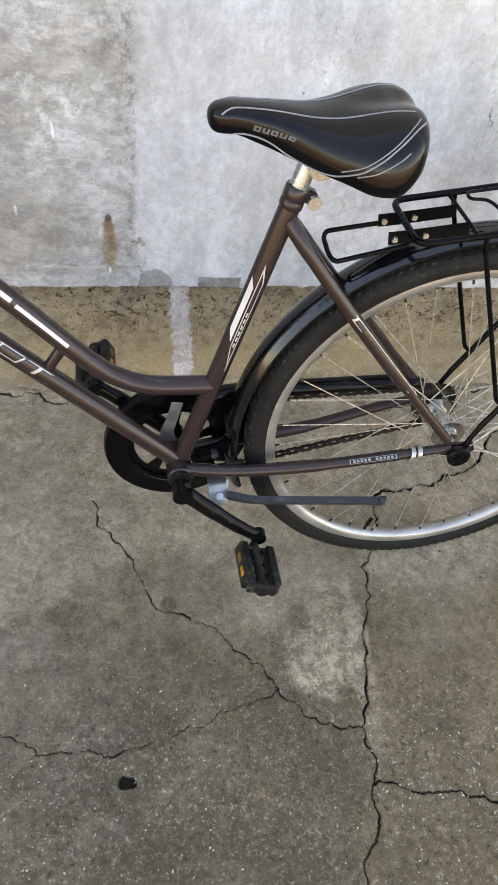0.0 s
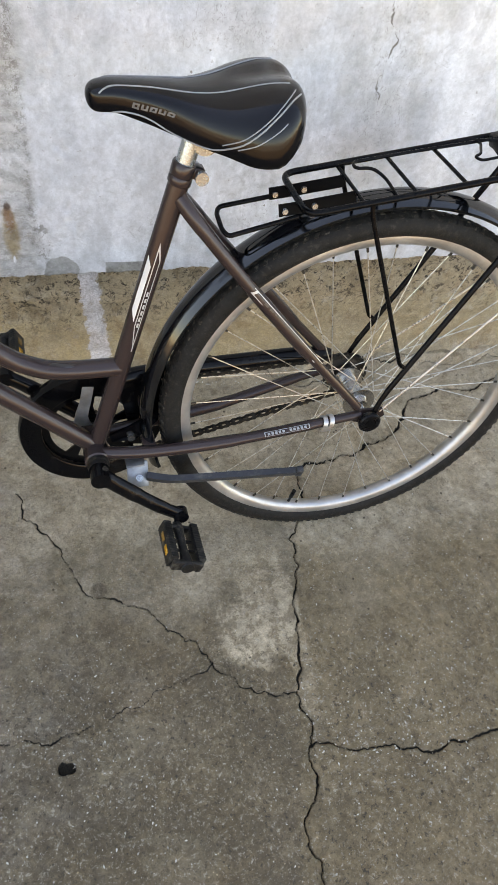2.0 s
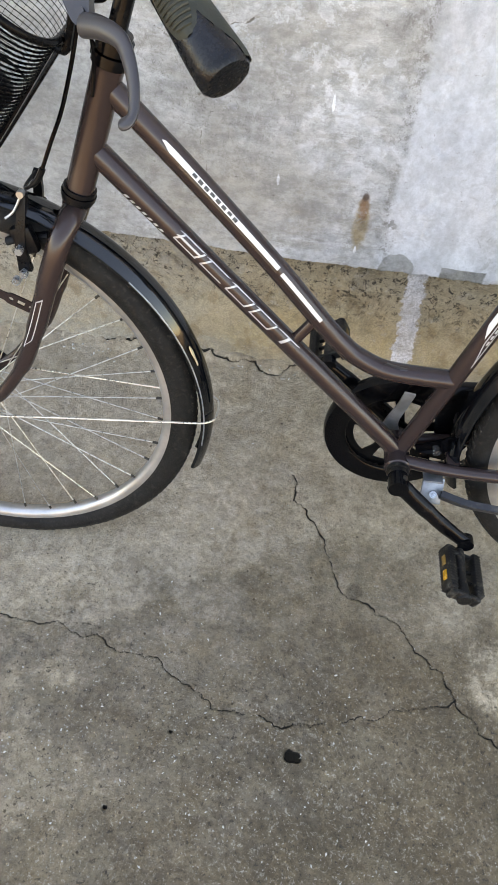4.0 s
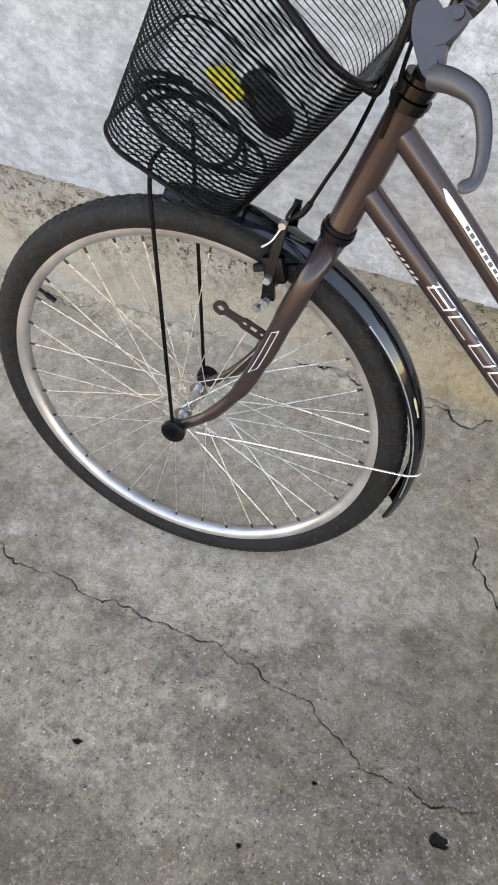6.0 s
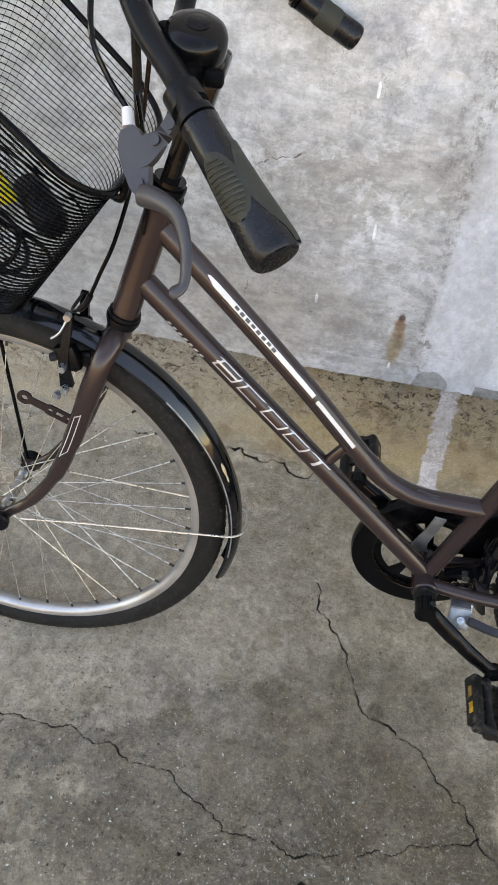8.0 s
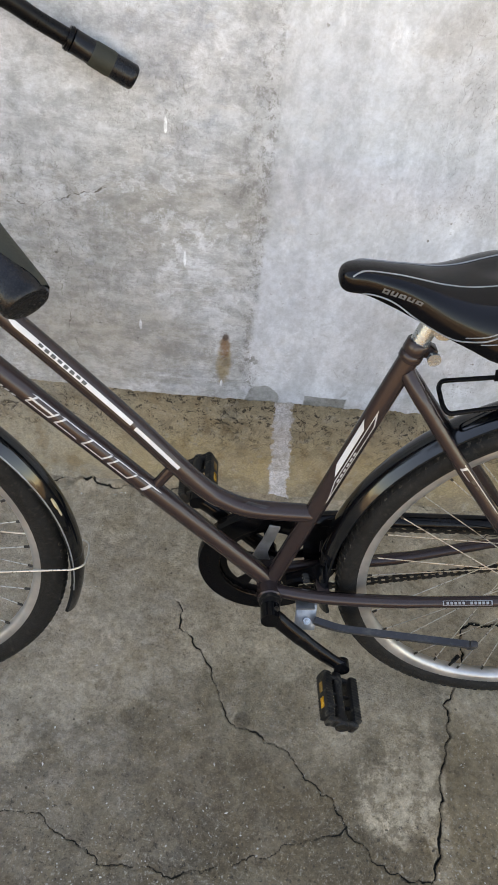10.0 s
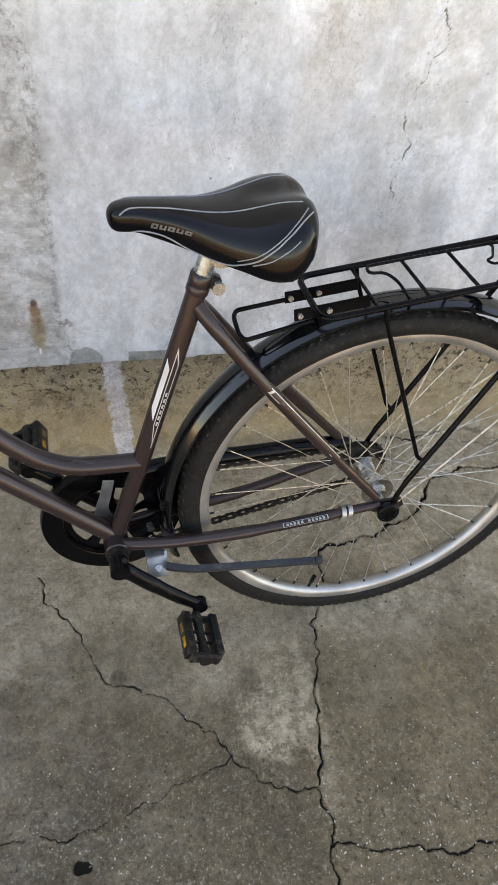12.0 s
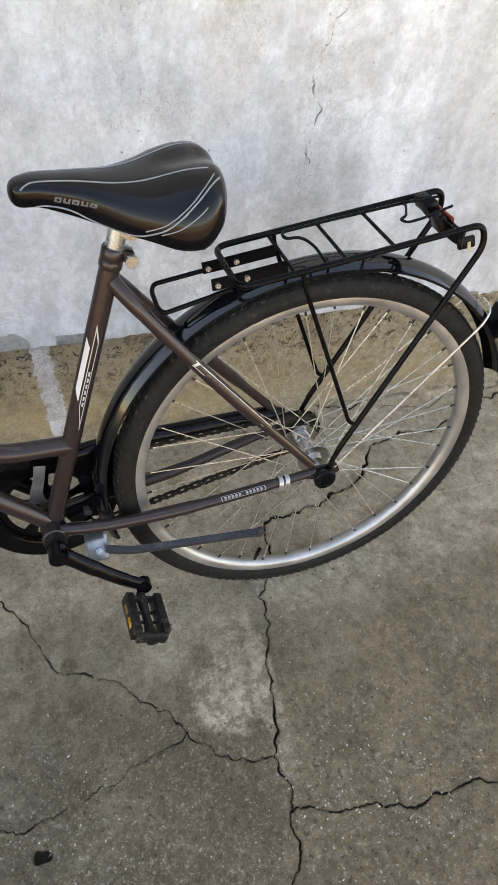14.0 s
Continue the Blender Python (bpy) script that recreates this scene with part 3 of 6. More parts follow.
def block(bm, centre, size, turn=None, bevel=0.0):
    """A box with rounded edges."""
    made = bmesh.ops.create_cube(bm, size=1.0)["verts"]
    m = Matrix.Translation(centre) @ (turn.to_4x4() if turn else Matrix()) @ Matrix.Diagonal((*size, 1))
    bmesh.ops.transform(bm, matrix=m, verts=made)
    if bevel:
        edges = list({e for v in made for e in v.link_edges})
        bmesh.ops.bevel(bm, geom=edges, offset=bevel, segments=2, affect="EDGES", profile=0.5)
    return bm


def basis(along, up=(0, 0, 1)):
    """A turn whose x runs along a way and whose z leans to up."""
    x = Vector(along).normalized()
    y = Vector(up).cross(x).normalized()
    return Matrix((x, y, x.cross(y))).transposed()


def strap(bm, pts, width, thick, across, bevel=0.0):
    """A flat bar of even width along a line, its width along across."""
    pts = [Vector(p) for p in pts]
    n = len(pts)
    rings = []
    for i, p in enumerate(pts):
        t = (pts[min(i + 1, n - 1)] - pts[max(i - 1, 0)]).normalized()
        w = Vector(across)
        w = (w - t * w.dot(t)).normalized()
        h = t.cross(w)
        k = width[i] if isinstance(width, (list, tuple)) else width
        rings.append([bm.verts.new(p + w * (a * k / 2) + h * (b * thick / 2)) for a, b in ((-1, -1), (1, -1), (1, 1), (-1, 1))])
    for a, b in zip(rings, rings[1:]):
        for j in range(4):
            bm.faces.new((a[j], a[(j + 1) % 4], b[(j + 1) % 4], b[j]))
    bm.faces.new(rings[0][::-1])
    bm.faces.new(rings[-1])
    return bm


def finish(bm, name, material):
    bmesh.ops.recalc_face_normals(bm, faces=bm.faces)
    me = bpy.data.meshes.new(name)
    bm.to_mesh(me)
    bm.free()
    me.materials.append(material)
    me.set_sharp_from_angle(angle=radians(38))
    return me


def part(name, bm, material, parent=None, label=""):
    """Links a bmesh as one mesh object under a thing or a part."""
    ob = new(name, finish(bm, name, material))
    ob.parent = parent
    return tagged(ob, label)


def thing(name, at, label, category, group="", kind=""):
    ob = new(name)
    ob.matrix_world = at
    ob.empty_display_size = 0.1
    return tagged(ob, label, category, group, kind)


def B():
    return bmesh.new()


# ---- the setting ----
WALL_Y, EDGE_Z = 0.353, 0.323


def ragged(points, steps=6, rough=0.19, seed=1):
    """A line broken up like a crack by halving its pieces and pushing the middles aside."""
    rnd = random.Random(seed)
    pts = [np.array(p, float) for p in points]
    for _ in range(steps):
        out = [pts[0]]
        for a, b in zip(pts, pts[1:]):
            d = b - a
            if np.hypot(*d) > 0.004:
                out.append(a + d * rnd.uniform(0.3, 0.7) + np.array([-d[1], d[0]]) * rnd.uniform(-rough, rough))
            out.append(b)
        pts = out
    return np.array(pts)


def groove(xs, ys, lines, seed=3):
    """How full of dark soil each grid point is, 0 to 1, and how deep it lies in the cracks, in metres."""
    gx, gy = np.meshgrid(xs, ys)
    fill, deep = np.zeros(gx.shape), np.zeros(gx.shape)
    for k, (points, width, depth, dark) in enumerate(lines):
        path = ragged(points, seed=seed + k)
        rnd = np.random.RandomState(seed + k)
        slow = np.interp(np.arange(len(path)), np.arange(0, len(path) + 6, 6), rnd.rand(len(np.arange(0, len(path) + 6, 6))))
        widths, darks = width * (0.5 + 1.1 * slow ** 2), dark * (0.45 + 0.55 * np.sqrt(slow))
        for (a, b), w, g in zip(zip(path, path[1:]), widths, darks):
            reach = w * 2.5
            i0, i1 = np.searchsorted(xs, (min(a[0], b[0]) - reach, max(a[0], b[0]) + reach))
            j0, j1 = np.searchsorted(ys, (min(a[1], b[1]) - reach, max(a[1], b[1]) + reach))
            if i0 >= i1 or j0 >= j1:
                continue
            px, py = gx[j0:j1, i0:i1] - a[0], gy[j0:j1, i0:i1] - a[1]
            d = b - a
            t = np.clip((px * d[0] + py * d[1]) / max(d @ d, 1e-12), 0, 1)
            dist = np.hypot(px - t * d[0], py - t * d[1])
            v = np.clip(1.5 - dist / w, 0, 1)
            fill[j0:j1, i0:i1] = np.maximum(fill[j0:j1, i0:i1], v * g)
            deep[j0:j1, i0:i1] = np.maximum(deep[j0:j1, i0:i1], v * depth)
    return fill, deep


@functools.lru_cache(maxsize=None)
def noise_table(seed):
    return np.random.RandomState(seed).rand(256, 256) * 2 - 1


def value_noise(gx, gy, scale, seed):
    """Smooth random relief over a plane, -1 to 1."""
    table = noise_table(seed)
    x, y = gx * scale + 97.3, gy * scale + 41.7
    i, j = np.floor(x).astype(int), np.floor(y).astype(int)
    u, v = x - i, y - j
    u, v = u * u * (3 - 2 * u), v * v * (3 - 2 * v)
    g = lambda p, q: table[p % 256, q % 256]
    return (g(i, j) * (1 - u) + g(i + 1, j) * u) * (1 - v) + (g(i, j + 1) * (1 - u) + g(i + 1, j + 1) * u) * v


def relief(gx, gy, layers, seed):
    return sum(h * value_noise(gx, gy, s, seed + k) for k, (s, h) in enumerate(layers))


def sheet(name, place, darkening, material):
    """A mesh from a grid of places (rows, columns, 3) with a darkening value at each point."""
    rows, cols = darkening.shape
    idx = np.arange(rows * cols).reshape(rows, cols)
    quads = np.stack([idx[:-1, :-1], idx[:-1, 1:], idx[1:, 1:], idx[1:, :-1]], -1).reshape(-1, 4)
    me = bpy.data.meshes.new(name)
    me.vertices.add(rows * cols)
    me.vertices.foreach_set("co", place.reshape(-1).astype(np.float32))
    me.loops.add(quads.size)
    me.loops.foreach_set("vertex_index", quads.reshape(-1).astype(np.int32))
    me.polygons.add(len(quads))
    me.polygons.foreach_set("loop_start", np.arange(0, quads.size, 4, dtype=np.int32))
    me.polygons.foreach_set("use_smooth", np.ones(len(quads), bool))
    me.update(calc_edges=True)
    me.attributes.new("darkening", "FLOAT", "POINT").data.foreach_set("value", darkening.reshape(-1).astype(np.float32))
    me.materials.append(material)
    return new(name, me)


def spread(lo, hi, step, far):
    """Grid lines: fine between lo and hi, then out to far."""
    out = [lo - d for d in far[::-1]] + list(np.arange(lo, hi + step / 2, step)) + [hi + d for d in far]
    return np.array(out)


FAR = [0.03, 0.1, 0.3, 0.8, 2, 5, 12, 30, 80, 200]
JOINT = [(0.437, 0.063), (0.425, 0.02), (0.399, -0.075), (0.377, -0.144), (0.365, -0.21), (0.354, -0.283), (0.338, -0.351), (0.318, -0.418), (0.327, -0.453), (0.321, -0.51), (0.309, -0.598), (0.292, -0.707), (0.26, -0.95)]
JOINT_UP = [(0.437, 0.063), (0.453, 0.074), (0.508, 0.078), (0.563, 0.082), (0.627, 0.108), (0.667, 0.124), (0.711, 0.165), (0.73, 0.195), (0.804, 0.234), (0.855, 0.247), (0.987, 0.263), (1.151, 0.33)]
LEFT = [(0.318, -0.415), (0.251, -0.406), (0.212, -0.371), (0.176, -0.337), (0.149, -0.292), (0.095, -0.252), (0.029, -0.207), (-0.035, -0.176), (-0.077, -0.096), (-0.124, -0.021), (-0.165, 0.067)]
RIGHT = [(0.321, -0.51), (0.376, -0.519), (0.426, -0.531), (0.481, -0.541), (0.541, -0.557), (0.61, -0.551), (0.703, -0.554), (0.9, -0.53)]
FRONT = [(-1.05, -0.29), (-0.873, -0.306), (-0.756, -0.311), (-0.67, -0.321), (-0.539, -0.318), (-0.519, -0.33), (-0.472, -0.325), (-0.451, -0.342), (-0.386, -0.35), (-0.328, -0.374), (-0.272, -0.397), (-0.227, -0.422), (-0.157, -0.421), (-0.051, -0.414)]
BRANCH = [(0.176, -0.337), (0.13, -0.355), (0.08, -0.372), (0.03, -0.395), (-0.02, -0.41)]
FOOT = [(-1.4, 0.352), (-1.17, 0.345), (-0.64, 0.353), (-0.388, 0.355), (-0.19, 0.355), (0.1, 0.356), (0.6, 0.354), (1.3, 0.354)]


def foot_rise(x, y):
    """The crumbled fillet of mortar where the floor meets the wall."""
    t = np.clip((y - 0.316 - 0.014 * value_noise(x, x * 0, 9, 81) - 0.008 * value_noise(x, x * 0, 31, 82)) / 0.034, 0, 1)
    return 0.016 * t ** 1.6 * (0.7 + 0.5 * value_noise(x, y, 26, 83) + 0.35 * value_noise(x, y, 70, 84)) * (y < 0.5)


def build_ground():
    xs, ys = spread(-1.28, 1.14, 0.002, FAR), spread(-0.78, 0.352, 0.002, FAR)
    gx, gy = np.meshgrid(xs, ys)
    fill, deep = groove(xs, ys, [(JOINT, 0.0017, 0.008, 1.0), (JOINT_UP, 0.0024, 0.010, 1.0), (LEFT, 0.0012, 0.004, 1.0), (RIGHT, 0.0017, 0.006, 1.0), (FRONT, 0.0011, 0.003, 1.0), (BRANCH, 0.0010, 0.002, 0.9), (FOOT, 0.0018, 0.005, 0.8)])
    near = (np.abs(gx) < 3) & (np.abs(gy) < 3)
    h = relief(gx, gy, [(3, 0.0022), (9, 0.0012), (35, 0.0006), (110, 0.0004)], 11) * near
    side = gx - np.interp(gy, [p[1] for p in JOINT][::-1], [p[0] for p in JOINT][::-1])
    h -= 0.003 * np.clip(side / 0.01, 0, 1) * (gy < 0.06) * near
    hole = np.hypot((gx + 0.095) / 0.0115, (gy + 0.478) / 0.0095) + 0.75 * value_noise(gx, gy, 110, 7)
    pit = np.clip((1.35 - hole) * 3, 0, 1) * near
    for px, py, r in ((-0.699, -0.560, 0.0068), (-0.385, -0.60, 0.004), (-0.305, -0.47, 0.0035), (0.62, -0.14, 0.004)):
        small = np.hypot((gx - px) / r, (gy - py) / (r * 0.8)) + 0.6 * value_noise(gx, gy, 190, 8)
        pit = np.maximum(pit, np.clip((1.25 - small) * 2, 0, 0.85)) * near
    h += foot_rise(gx, gy) * near
    h -= deep + 0.008 * pit
    chips = np.clip(value_noise(gx, gy, 60, 31) * value_noise(gx, gy, 23, 32) - 0.42, 0, 1) * 3 * near
    h -= 0.002 * np.clip(chips, 0, 1)
    # the holes are darkened along with the cracks
    darkening = np.clip(np.maximum(np.clip(fill, 0, 1), pit), 0, 1) ** 0.8
    ob = sheet("ground", np.stack([gx, gy, h], -1), darkening, FLOOR)
    return tagged(ob, "grey-brown concrete yard floor with cracks and pale stains", "floor", kind="structure")


def plaster_edge(x):
    """The height at which the plaster ends over the plinth."""
    keys = [(-4, 0.330), (-1.3, 0.350), (-0.95, 0.345), (-0.6, 0.327), (-0.3, 0.323), (0.2, 0.325), (0.6, 0.327), (4, 0.33)]
    return np.interp(x, [k[0] for k in keys], [k[1] for k in keys])


def build_wall():
    xs = spread(-1.35, 1.15, 0.0025, [0.05, 0.2, 0.6, 1.6, 4, 9])
    s = np.concatenate([[-0.004, 0.0], np.arange(0.0025, 0.72, 0.0025), [0.8, 1.0, 1.4, 2.0, 2.6]])
    gx, gs = np.meshgrid(xs, s)
    edge = plaster_edge(gx) + 0.0025 * value_noise(gx, gx * 0, 60, 4) + 0.0018 * value_noise(gx, gx * 0 + 3, 190, 5)
    gz = edge + np.maximum(gs, 0)
    crack = [([(-0.475, 0.744), (-0.462, 0.739), (-0.419, 0.72), (-0.395, 0.739), (-0.345, 0.758), (-0.309, 0.768)], 0.0015, 0.0012, 1.0), ([(-0.395, 0.739), (-0.40, 0.68), (-0.385, 0.6), (-0.39, 0.5), (-0.38, 0.42)], 0.0014, 0.0006, 0.7), ([(0.523, 1.0), (0.523, 0.902), (0.527, 0.778), (0.518, 0.749), (0.523, 0.686), (0.521, 0.665)], 0.0014, 0.0012, 0.95)]
    zs = np.arange(0.3, 1.06, 0.0025)
    fx = np.arange(-0.6, 0.7, 0.0025)
    fill, deep = groove(fx, zs, crack, 21)
    i, j = np.clip(((gx + 0.6) / 0.0025).round().astype(int), 0, len(fx) - 1), np.clip(((gz - 0.3) / 0.0025).round().astype(int), 0, len(zs) - 1)
    inside = (gx > -0.6) & (gx < 0.69) & (gz < 1.05)
    darkening, cut = fill[j, i] * inside, deep[j, i] * inside
    y = WALL_Y + relief(gx, gz, [(2, 0.004), (6, 0.002), (22, 0.0010), (70, 0.0005)], 41) + cut
    flake = np.clip(value_noise(gx, gz, 24, 51) + 0.6 * value_noise(gx, gz, 70, 52) - 0.55, 0, 0.4) * ((gx < 0) & (gx > -0.5))
    y += 0.004 * flake
    y[gs < 0] = WALL_Y + 0.022
    y[(gs == 0)] += 0.002
    face = sheet("wall_north", np.stack([gx, y, gz], -1), darkening, PLASTER)
    tagged(face, "whitewashed plaster wall with grey patches and a rust stain", "wall", kind="structure")
    b = B()
    block(b, (0, WALL_Y + 0.14, 1.5), (24, 0.2, 3.0))
    part("wall_core", b, PLINTH, face)
    zs = np.concatenate([[-0.03], np.arange(0, 0.40, 0.005)])
    gx, gz = np.meshgrid(xs, zs)
    lump = np.clip(gz / 0.05, 0.4, 1) * np.clip((0.36 - gz) / 0.04, 0.3, 1)
    y = WALL_Y + 0.010 + lump * relief(gx, gz, [(4, 0.004), (13, 0.0055), (40, 0.0032), (110, 0.0014)], 61)
    y -= 0.010 * np.clip(1 - gz / 0.05, 0, 1) ** 2
    y += 0.006 * np.clip((gz - 0.28) / 0.04, 0, 1)
    pits = np.clip(value_noise(gx, gz, 45, 71) * 0.7 + value_noise(gx, gz, 16, 72) - 0.62, 0, 0.5) * np.clip((gz - 0.12) / 0.1, 0, 1)
    y += 0.010 * pits
    base = sheet("plinth", np.stack([gx, y, gz], -1), np.clip(pits * 0.5, 0, 0.3), PLINTH)
    tagged(base, "rough ochre and grey concrete plinth under the plaster", "plinth", kind="structure")


def build_bounce_wall():
    """An unseen low wall added behind the camera to bounce warm sun and feed reflections."""
    b = B()
    block(b, (0, -6.6, 0.58), (26, 0.3, 1.2))
    tagged(part("bounce_wall", b, plain("cream_bounce_paint", (0.34, 0.315, 0.275), 0.85, 0, 0.12, 6, 0.001)), "low plain cream wall added out of view to bounce light", "wall", kind="structure")


build_ground()
build_wall()
build_bounce_wall()

# ---- the bicycle, built upright and then leaned on the wall ----
HEAD, LEAN_OVER, TYRE_R = radians(2.71), radians(10.2), 0.35
REAR, FORE = V(0.459, 0, TYRE_R), V(-0.6855, -0.012, TYRE_R + 0.0012)
ex = V(math.cos(HEAD), math.sin(HEAD), 0)
ey = V(-math.sin(HEAD) * math.cos(LEAN_OVER), math.cos(HEAD) * math.cos(LEAN_OVER), -math.sin(LEAN_OVER))
BIKE = Matrix((ex, ey, ex.cross(ey))).transposed().to_4x4()
BIKE.translation = (0.003, -0.0835, 0.0)
bike = thing("bicycle", BIKE, "brown metallic step-through city bicycle leaning on the wall", "bicycle")


def build_wheel(name, hub, label, width, hub_r, flange, seed, lean=0.0, fat=0.0205):
    """A spoked wheel: hub shell with tyre, rim, spokes, valve and axle caps."""
    rnd = random.Random(seed)
    at = Matrix.Translation(hub)
    b = B()
    f = flange
    for y, r in ((-f, 1.3), (f, 1.3)):
        rod(b, hub + V(0, y - 0.0014, 0), hub + V(0, y + 0.0014, 0), hub_r * r, 30)
    for k in range(7):
        y = -f + 2 * f * (k + 0.5) / 7
        rod(b, hub + V(0, y - f / 7, 0), hub + V(0, y + f / 7, 0), hub_r * (0.80 if k % 2 else 0.74), 24)
    for s in (-1, 1):
        rod(b, hub + V(0, s * f, 0), hub + V(0, s * (f + 0.012), 0), hub_r * 0.75, 24, hub_r * 0.55)
    revolve(b, [(0.0, -width - 0.004), (0.0048, -width - 0.004), (0.0048, width + 0.004), (0.0, width + 0.004)], at, 12, closed=False)
    wheel = part(name, b, HUB, bike, label)
    # tyre with a ribbed tread
    b = B()
    prof = [(0.3295 + fat * math.cos(a), fat * 0.94 * math.sin(a)) for a in (2 * math.pi * k / 18 for k in range(18))]
    revolve(b, prof, at, 96)
    part("tyre", b, RUBBER, wheel, "dusty black tyre")
    b = B()
    for k in range(132):
        a0 = 2 * math.pi * k / 132
        for y, tilt, spin in ((-0.0115, 0.75, 0.011), (0.0115, -0.75, 0.0), (-0.004, 0.2, 0.005), (0.004, -0.2, 0.016)):
            ang = a0 + spin * 2
            rad = 0.3295 + fat * math.sqrt(max(0, 1 - (y / 0.0195) ** 2)) + 0.0004
            out = V(math.cos(ang), 0, math.sin(ang))
            n = (out * math.cos(math.asin(min(1, abs(y) / 0.0195)) * 0.9) + V(0, 1 if y > 0 else -1, 0) * math.sin(math.asin(min(1, abs(y) / 0.0195)) * 0.9)).normalized()
            t = V(-math.sin(ang), 0, math.cos(ang))
            w = n.cross(t)
            p = hub + out * rad + V(0, y, 0)
            wide = 0.0034 if abs(y) > 0.01 else 0.0022
            q = [b.verts.new(p + t * (s1 * 0.0036 + s2 * tilt * 0.0034) + w * s2 * wide + n * h) for h in (-0.0015, 0.0004) for s1, s2 in ((-1, -1), (1, -1), (1, 1), (-1, 1))]
            b.faces.new(q[4:])
            for j in range(4):
                b.faces.new((q[j], q[(j + 1) % 4], q[4 + (j + 1) % 4], q[4 + j]))
    part("tread", b, TREAD, wheel, "low dusty block tread")
    b = B()
    revolve(b, [(0.3165, -0.0118), (0.3160, -0.0135), (0.3130, -0.0138), (0.3045, -0.0126), (0.3005, -0.0108), (0.2975, -0.0060), (0.2968, 0.0), (0.2975, 0.0060), (0.3005, 0.0108), (0.3045, 0.0126), (0.3130, 0.0138), (0.3160, 0.0135), (0.3165, 0.0118)], at, 96)
    part("rim", b, ALLOY, wheel, "dull silver alloy rim")
    # one spoke, shared by all
    b = B()
    rod(b, (0, 0, 0), (0, 0, 0.96), 0.00092, 6)
    rod(b, (0, 0, 0.962), (0, 0, 1.0), 0.0021, 6)
    spoke = finish(b, "spoke", SPOKE)
    spoke.materials.append(NIPPLE)
    for face in spoke.polygons:
        face.material_index = 1 if face.center.z > 0.965 else 0
    first = rnd.uniform(0, 0.17)
    for k in range(36):
        side = -1 if k % 2 else 1
        lead = 1 if (k // 2) % 2 else -1
        end = 2 * math.pi * (k + 0.5) / 36 + first
        root = end + lead * 1.02 + rnd.uniform(-0.02, 0.02)
        p = hub + V(math.cos(root) * hub_r * 1.4, side * (f + 0.001 + 0.0015 * lead), math.sin(root) * hub_r * 1.4)
        q = hub + V(math.cos(end) * 0.2985, side * 0.0022, math.sin(end) * 0.2985)
        d = q - p
        ob = new("spoke", spoke)
        ob.parent = wheel
        ob.matrix_local = Matrix.Translation(p) @ d.to_track_quat("Z", "Y").to_matrix().to_4x4() @ Matrix.Diagonal((1, 1, d.length, 1))
    b = B()
    a = radians(-107 if seed == 1 else 150)
    out = V(math.cos(a), 0, math.sin(a))
    sweep(b, [hub + out * 0.300, hub + out * 0.286, hub + out * 0.284, hub + out * 0.266], [0.003, 0.003, 0.0045, 0.0042], 10)
    part("valve", b, PLASTIC, wheel, "black valve cap")
    for s in (-1, 1):
        b = B()
        o = lambda y: hub + V(0, s * (width + y), 0)
        sweep(b, [o(-0.002), o(0.002), o(0.010), o(0.0125), o(0.0125), o(0.0095)], [0.0150, 0.0190, 0.0200, 0.0180, 0.0110, 0.0095], 26)
        rod(b, o(0.008), o(0.0115), 0.0045, 6)
        part("axle_cap", b, PLASTIC, wheel, "round black axle nut cap")
        b = B()
        revolve(b, [(0.0, s * (width - 0.004)), (0.0105, s * (width - 0.004)), (0.0105, s * (width - 0.012)), (0.0, s * (width - 0.012))], at, 6, closed=False)
        part("axle_nut", b, CHROME, wheel)
    if lean:
        turn = Matrix.Translation(hub) @ Matrix.Rotation(radians(lean), 4, "X") @ Matrix.Translation(-hub)
        wheel.matrix_local = turn
    return wheel


rear_wheel = build_wheel("rear_wheel", REAR, "rear wheel with crossed steel spokes", 0.074, 0.0225, 0.029, 1)
front_wheel = build_wheel("front_wheel", FORE, "front wheel with crossed steel spokes", 0.066, 0.0120, 0.032, 2, -2.0, 0.0228)


def tube(name, pts, r, material, parent, label="", seg=16):
    b = B()
    sweep(b, pts, r, seg)
    return part(name, b, material, parent, label)


# frame: the bottom bracket shell carries its tubes
BB = V(0.0, 0, 0.292)
b = B()
revolve(b, [(0, -0.036), (0.019, -0.036), (0.0215, -0.034), (0.0215, 0.034), (0.019, 0.036), (0, 0.036)], Matrix.Translation(BB), 24, closed=False)
frame_part = part("frame", b, BROWN, bike, "brown metallic step-through frame")
HT0, HT1 = V(-0.4865, 0, 0.712), V(-0.4335, 0, 0.872)
ST0, ST1 = BB, V(0.1420, 0, 0.7695)
TOP = spline([(-0.437, 0, 0.846), (-0.347, 0, 0.755), (-0.233, 0, 0.634), (-0.158, 0, 0.548), (-0.125, 0, 0.513), (-0.094, 0, 0.488), (-0.044, 0, 0.468), (0.050, 0, 0.463)], 6)
DOWN0, DOWN1 = V(-0.470, 0, 0.778), BB + V(0.004, 0, 0.002)
tube("seat_tube", [ST0, ST0.lerp(ST1, 0.5), ST1], 0.0144, BROWN, frame_part)
tube("top_tube", TOP, 0.0150, BROWN, frame_part, "swooping brown top tube")
tube("down_tube", [DOWN0, DOWN0.lerp(DOWN1, 0.5), DOWN1], 0.0157, BROWN, frame_part)
tube("head_tube", [HT0, HT0.lerp(HT1, 0.04), HT0.lerp(HT1, 0.96), HT1], [0.0200, 0.0185, 0.0185, 0.0200], BROWN, frame_part)
tube("brace", [(-0.199, 0, 0.497), (-0.163, 0, 0.552)], 0.0085, BROWN, frame_part)
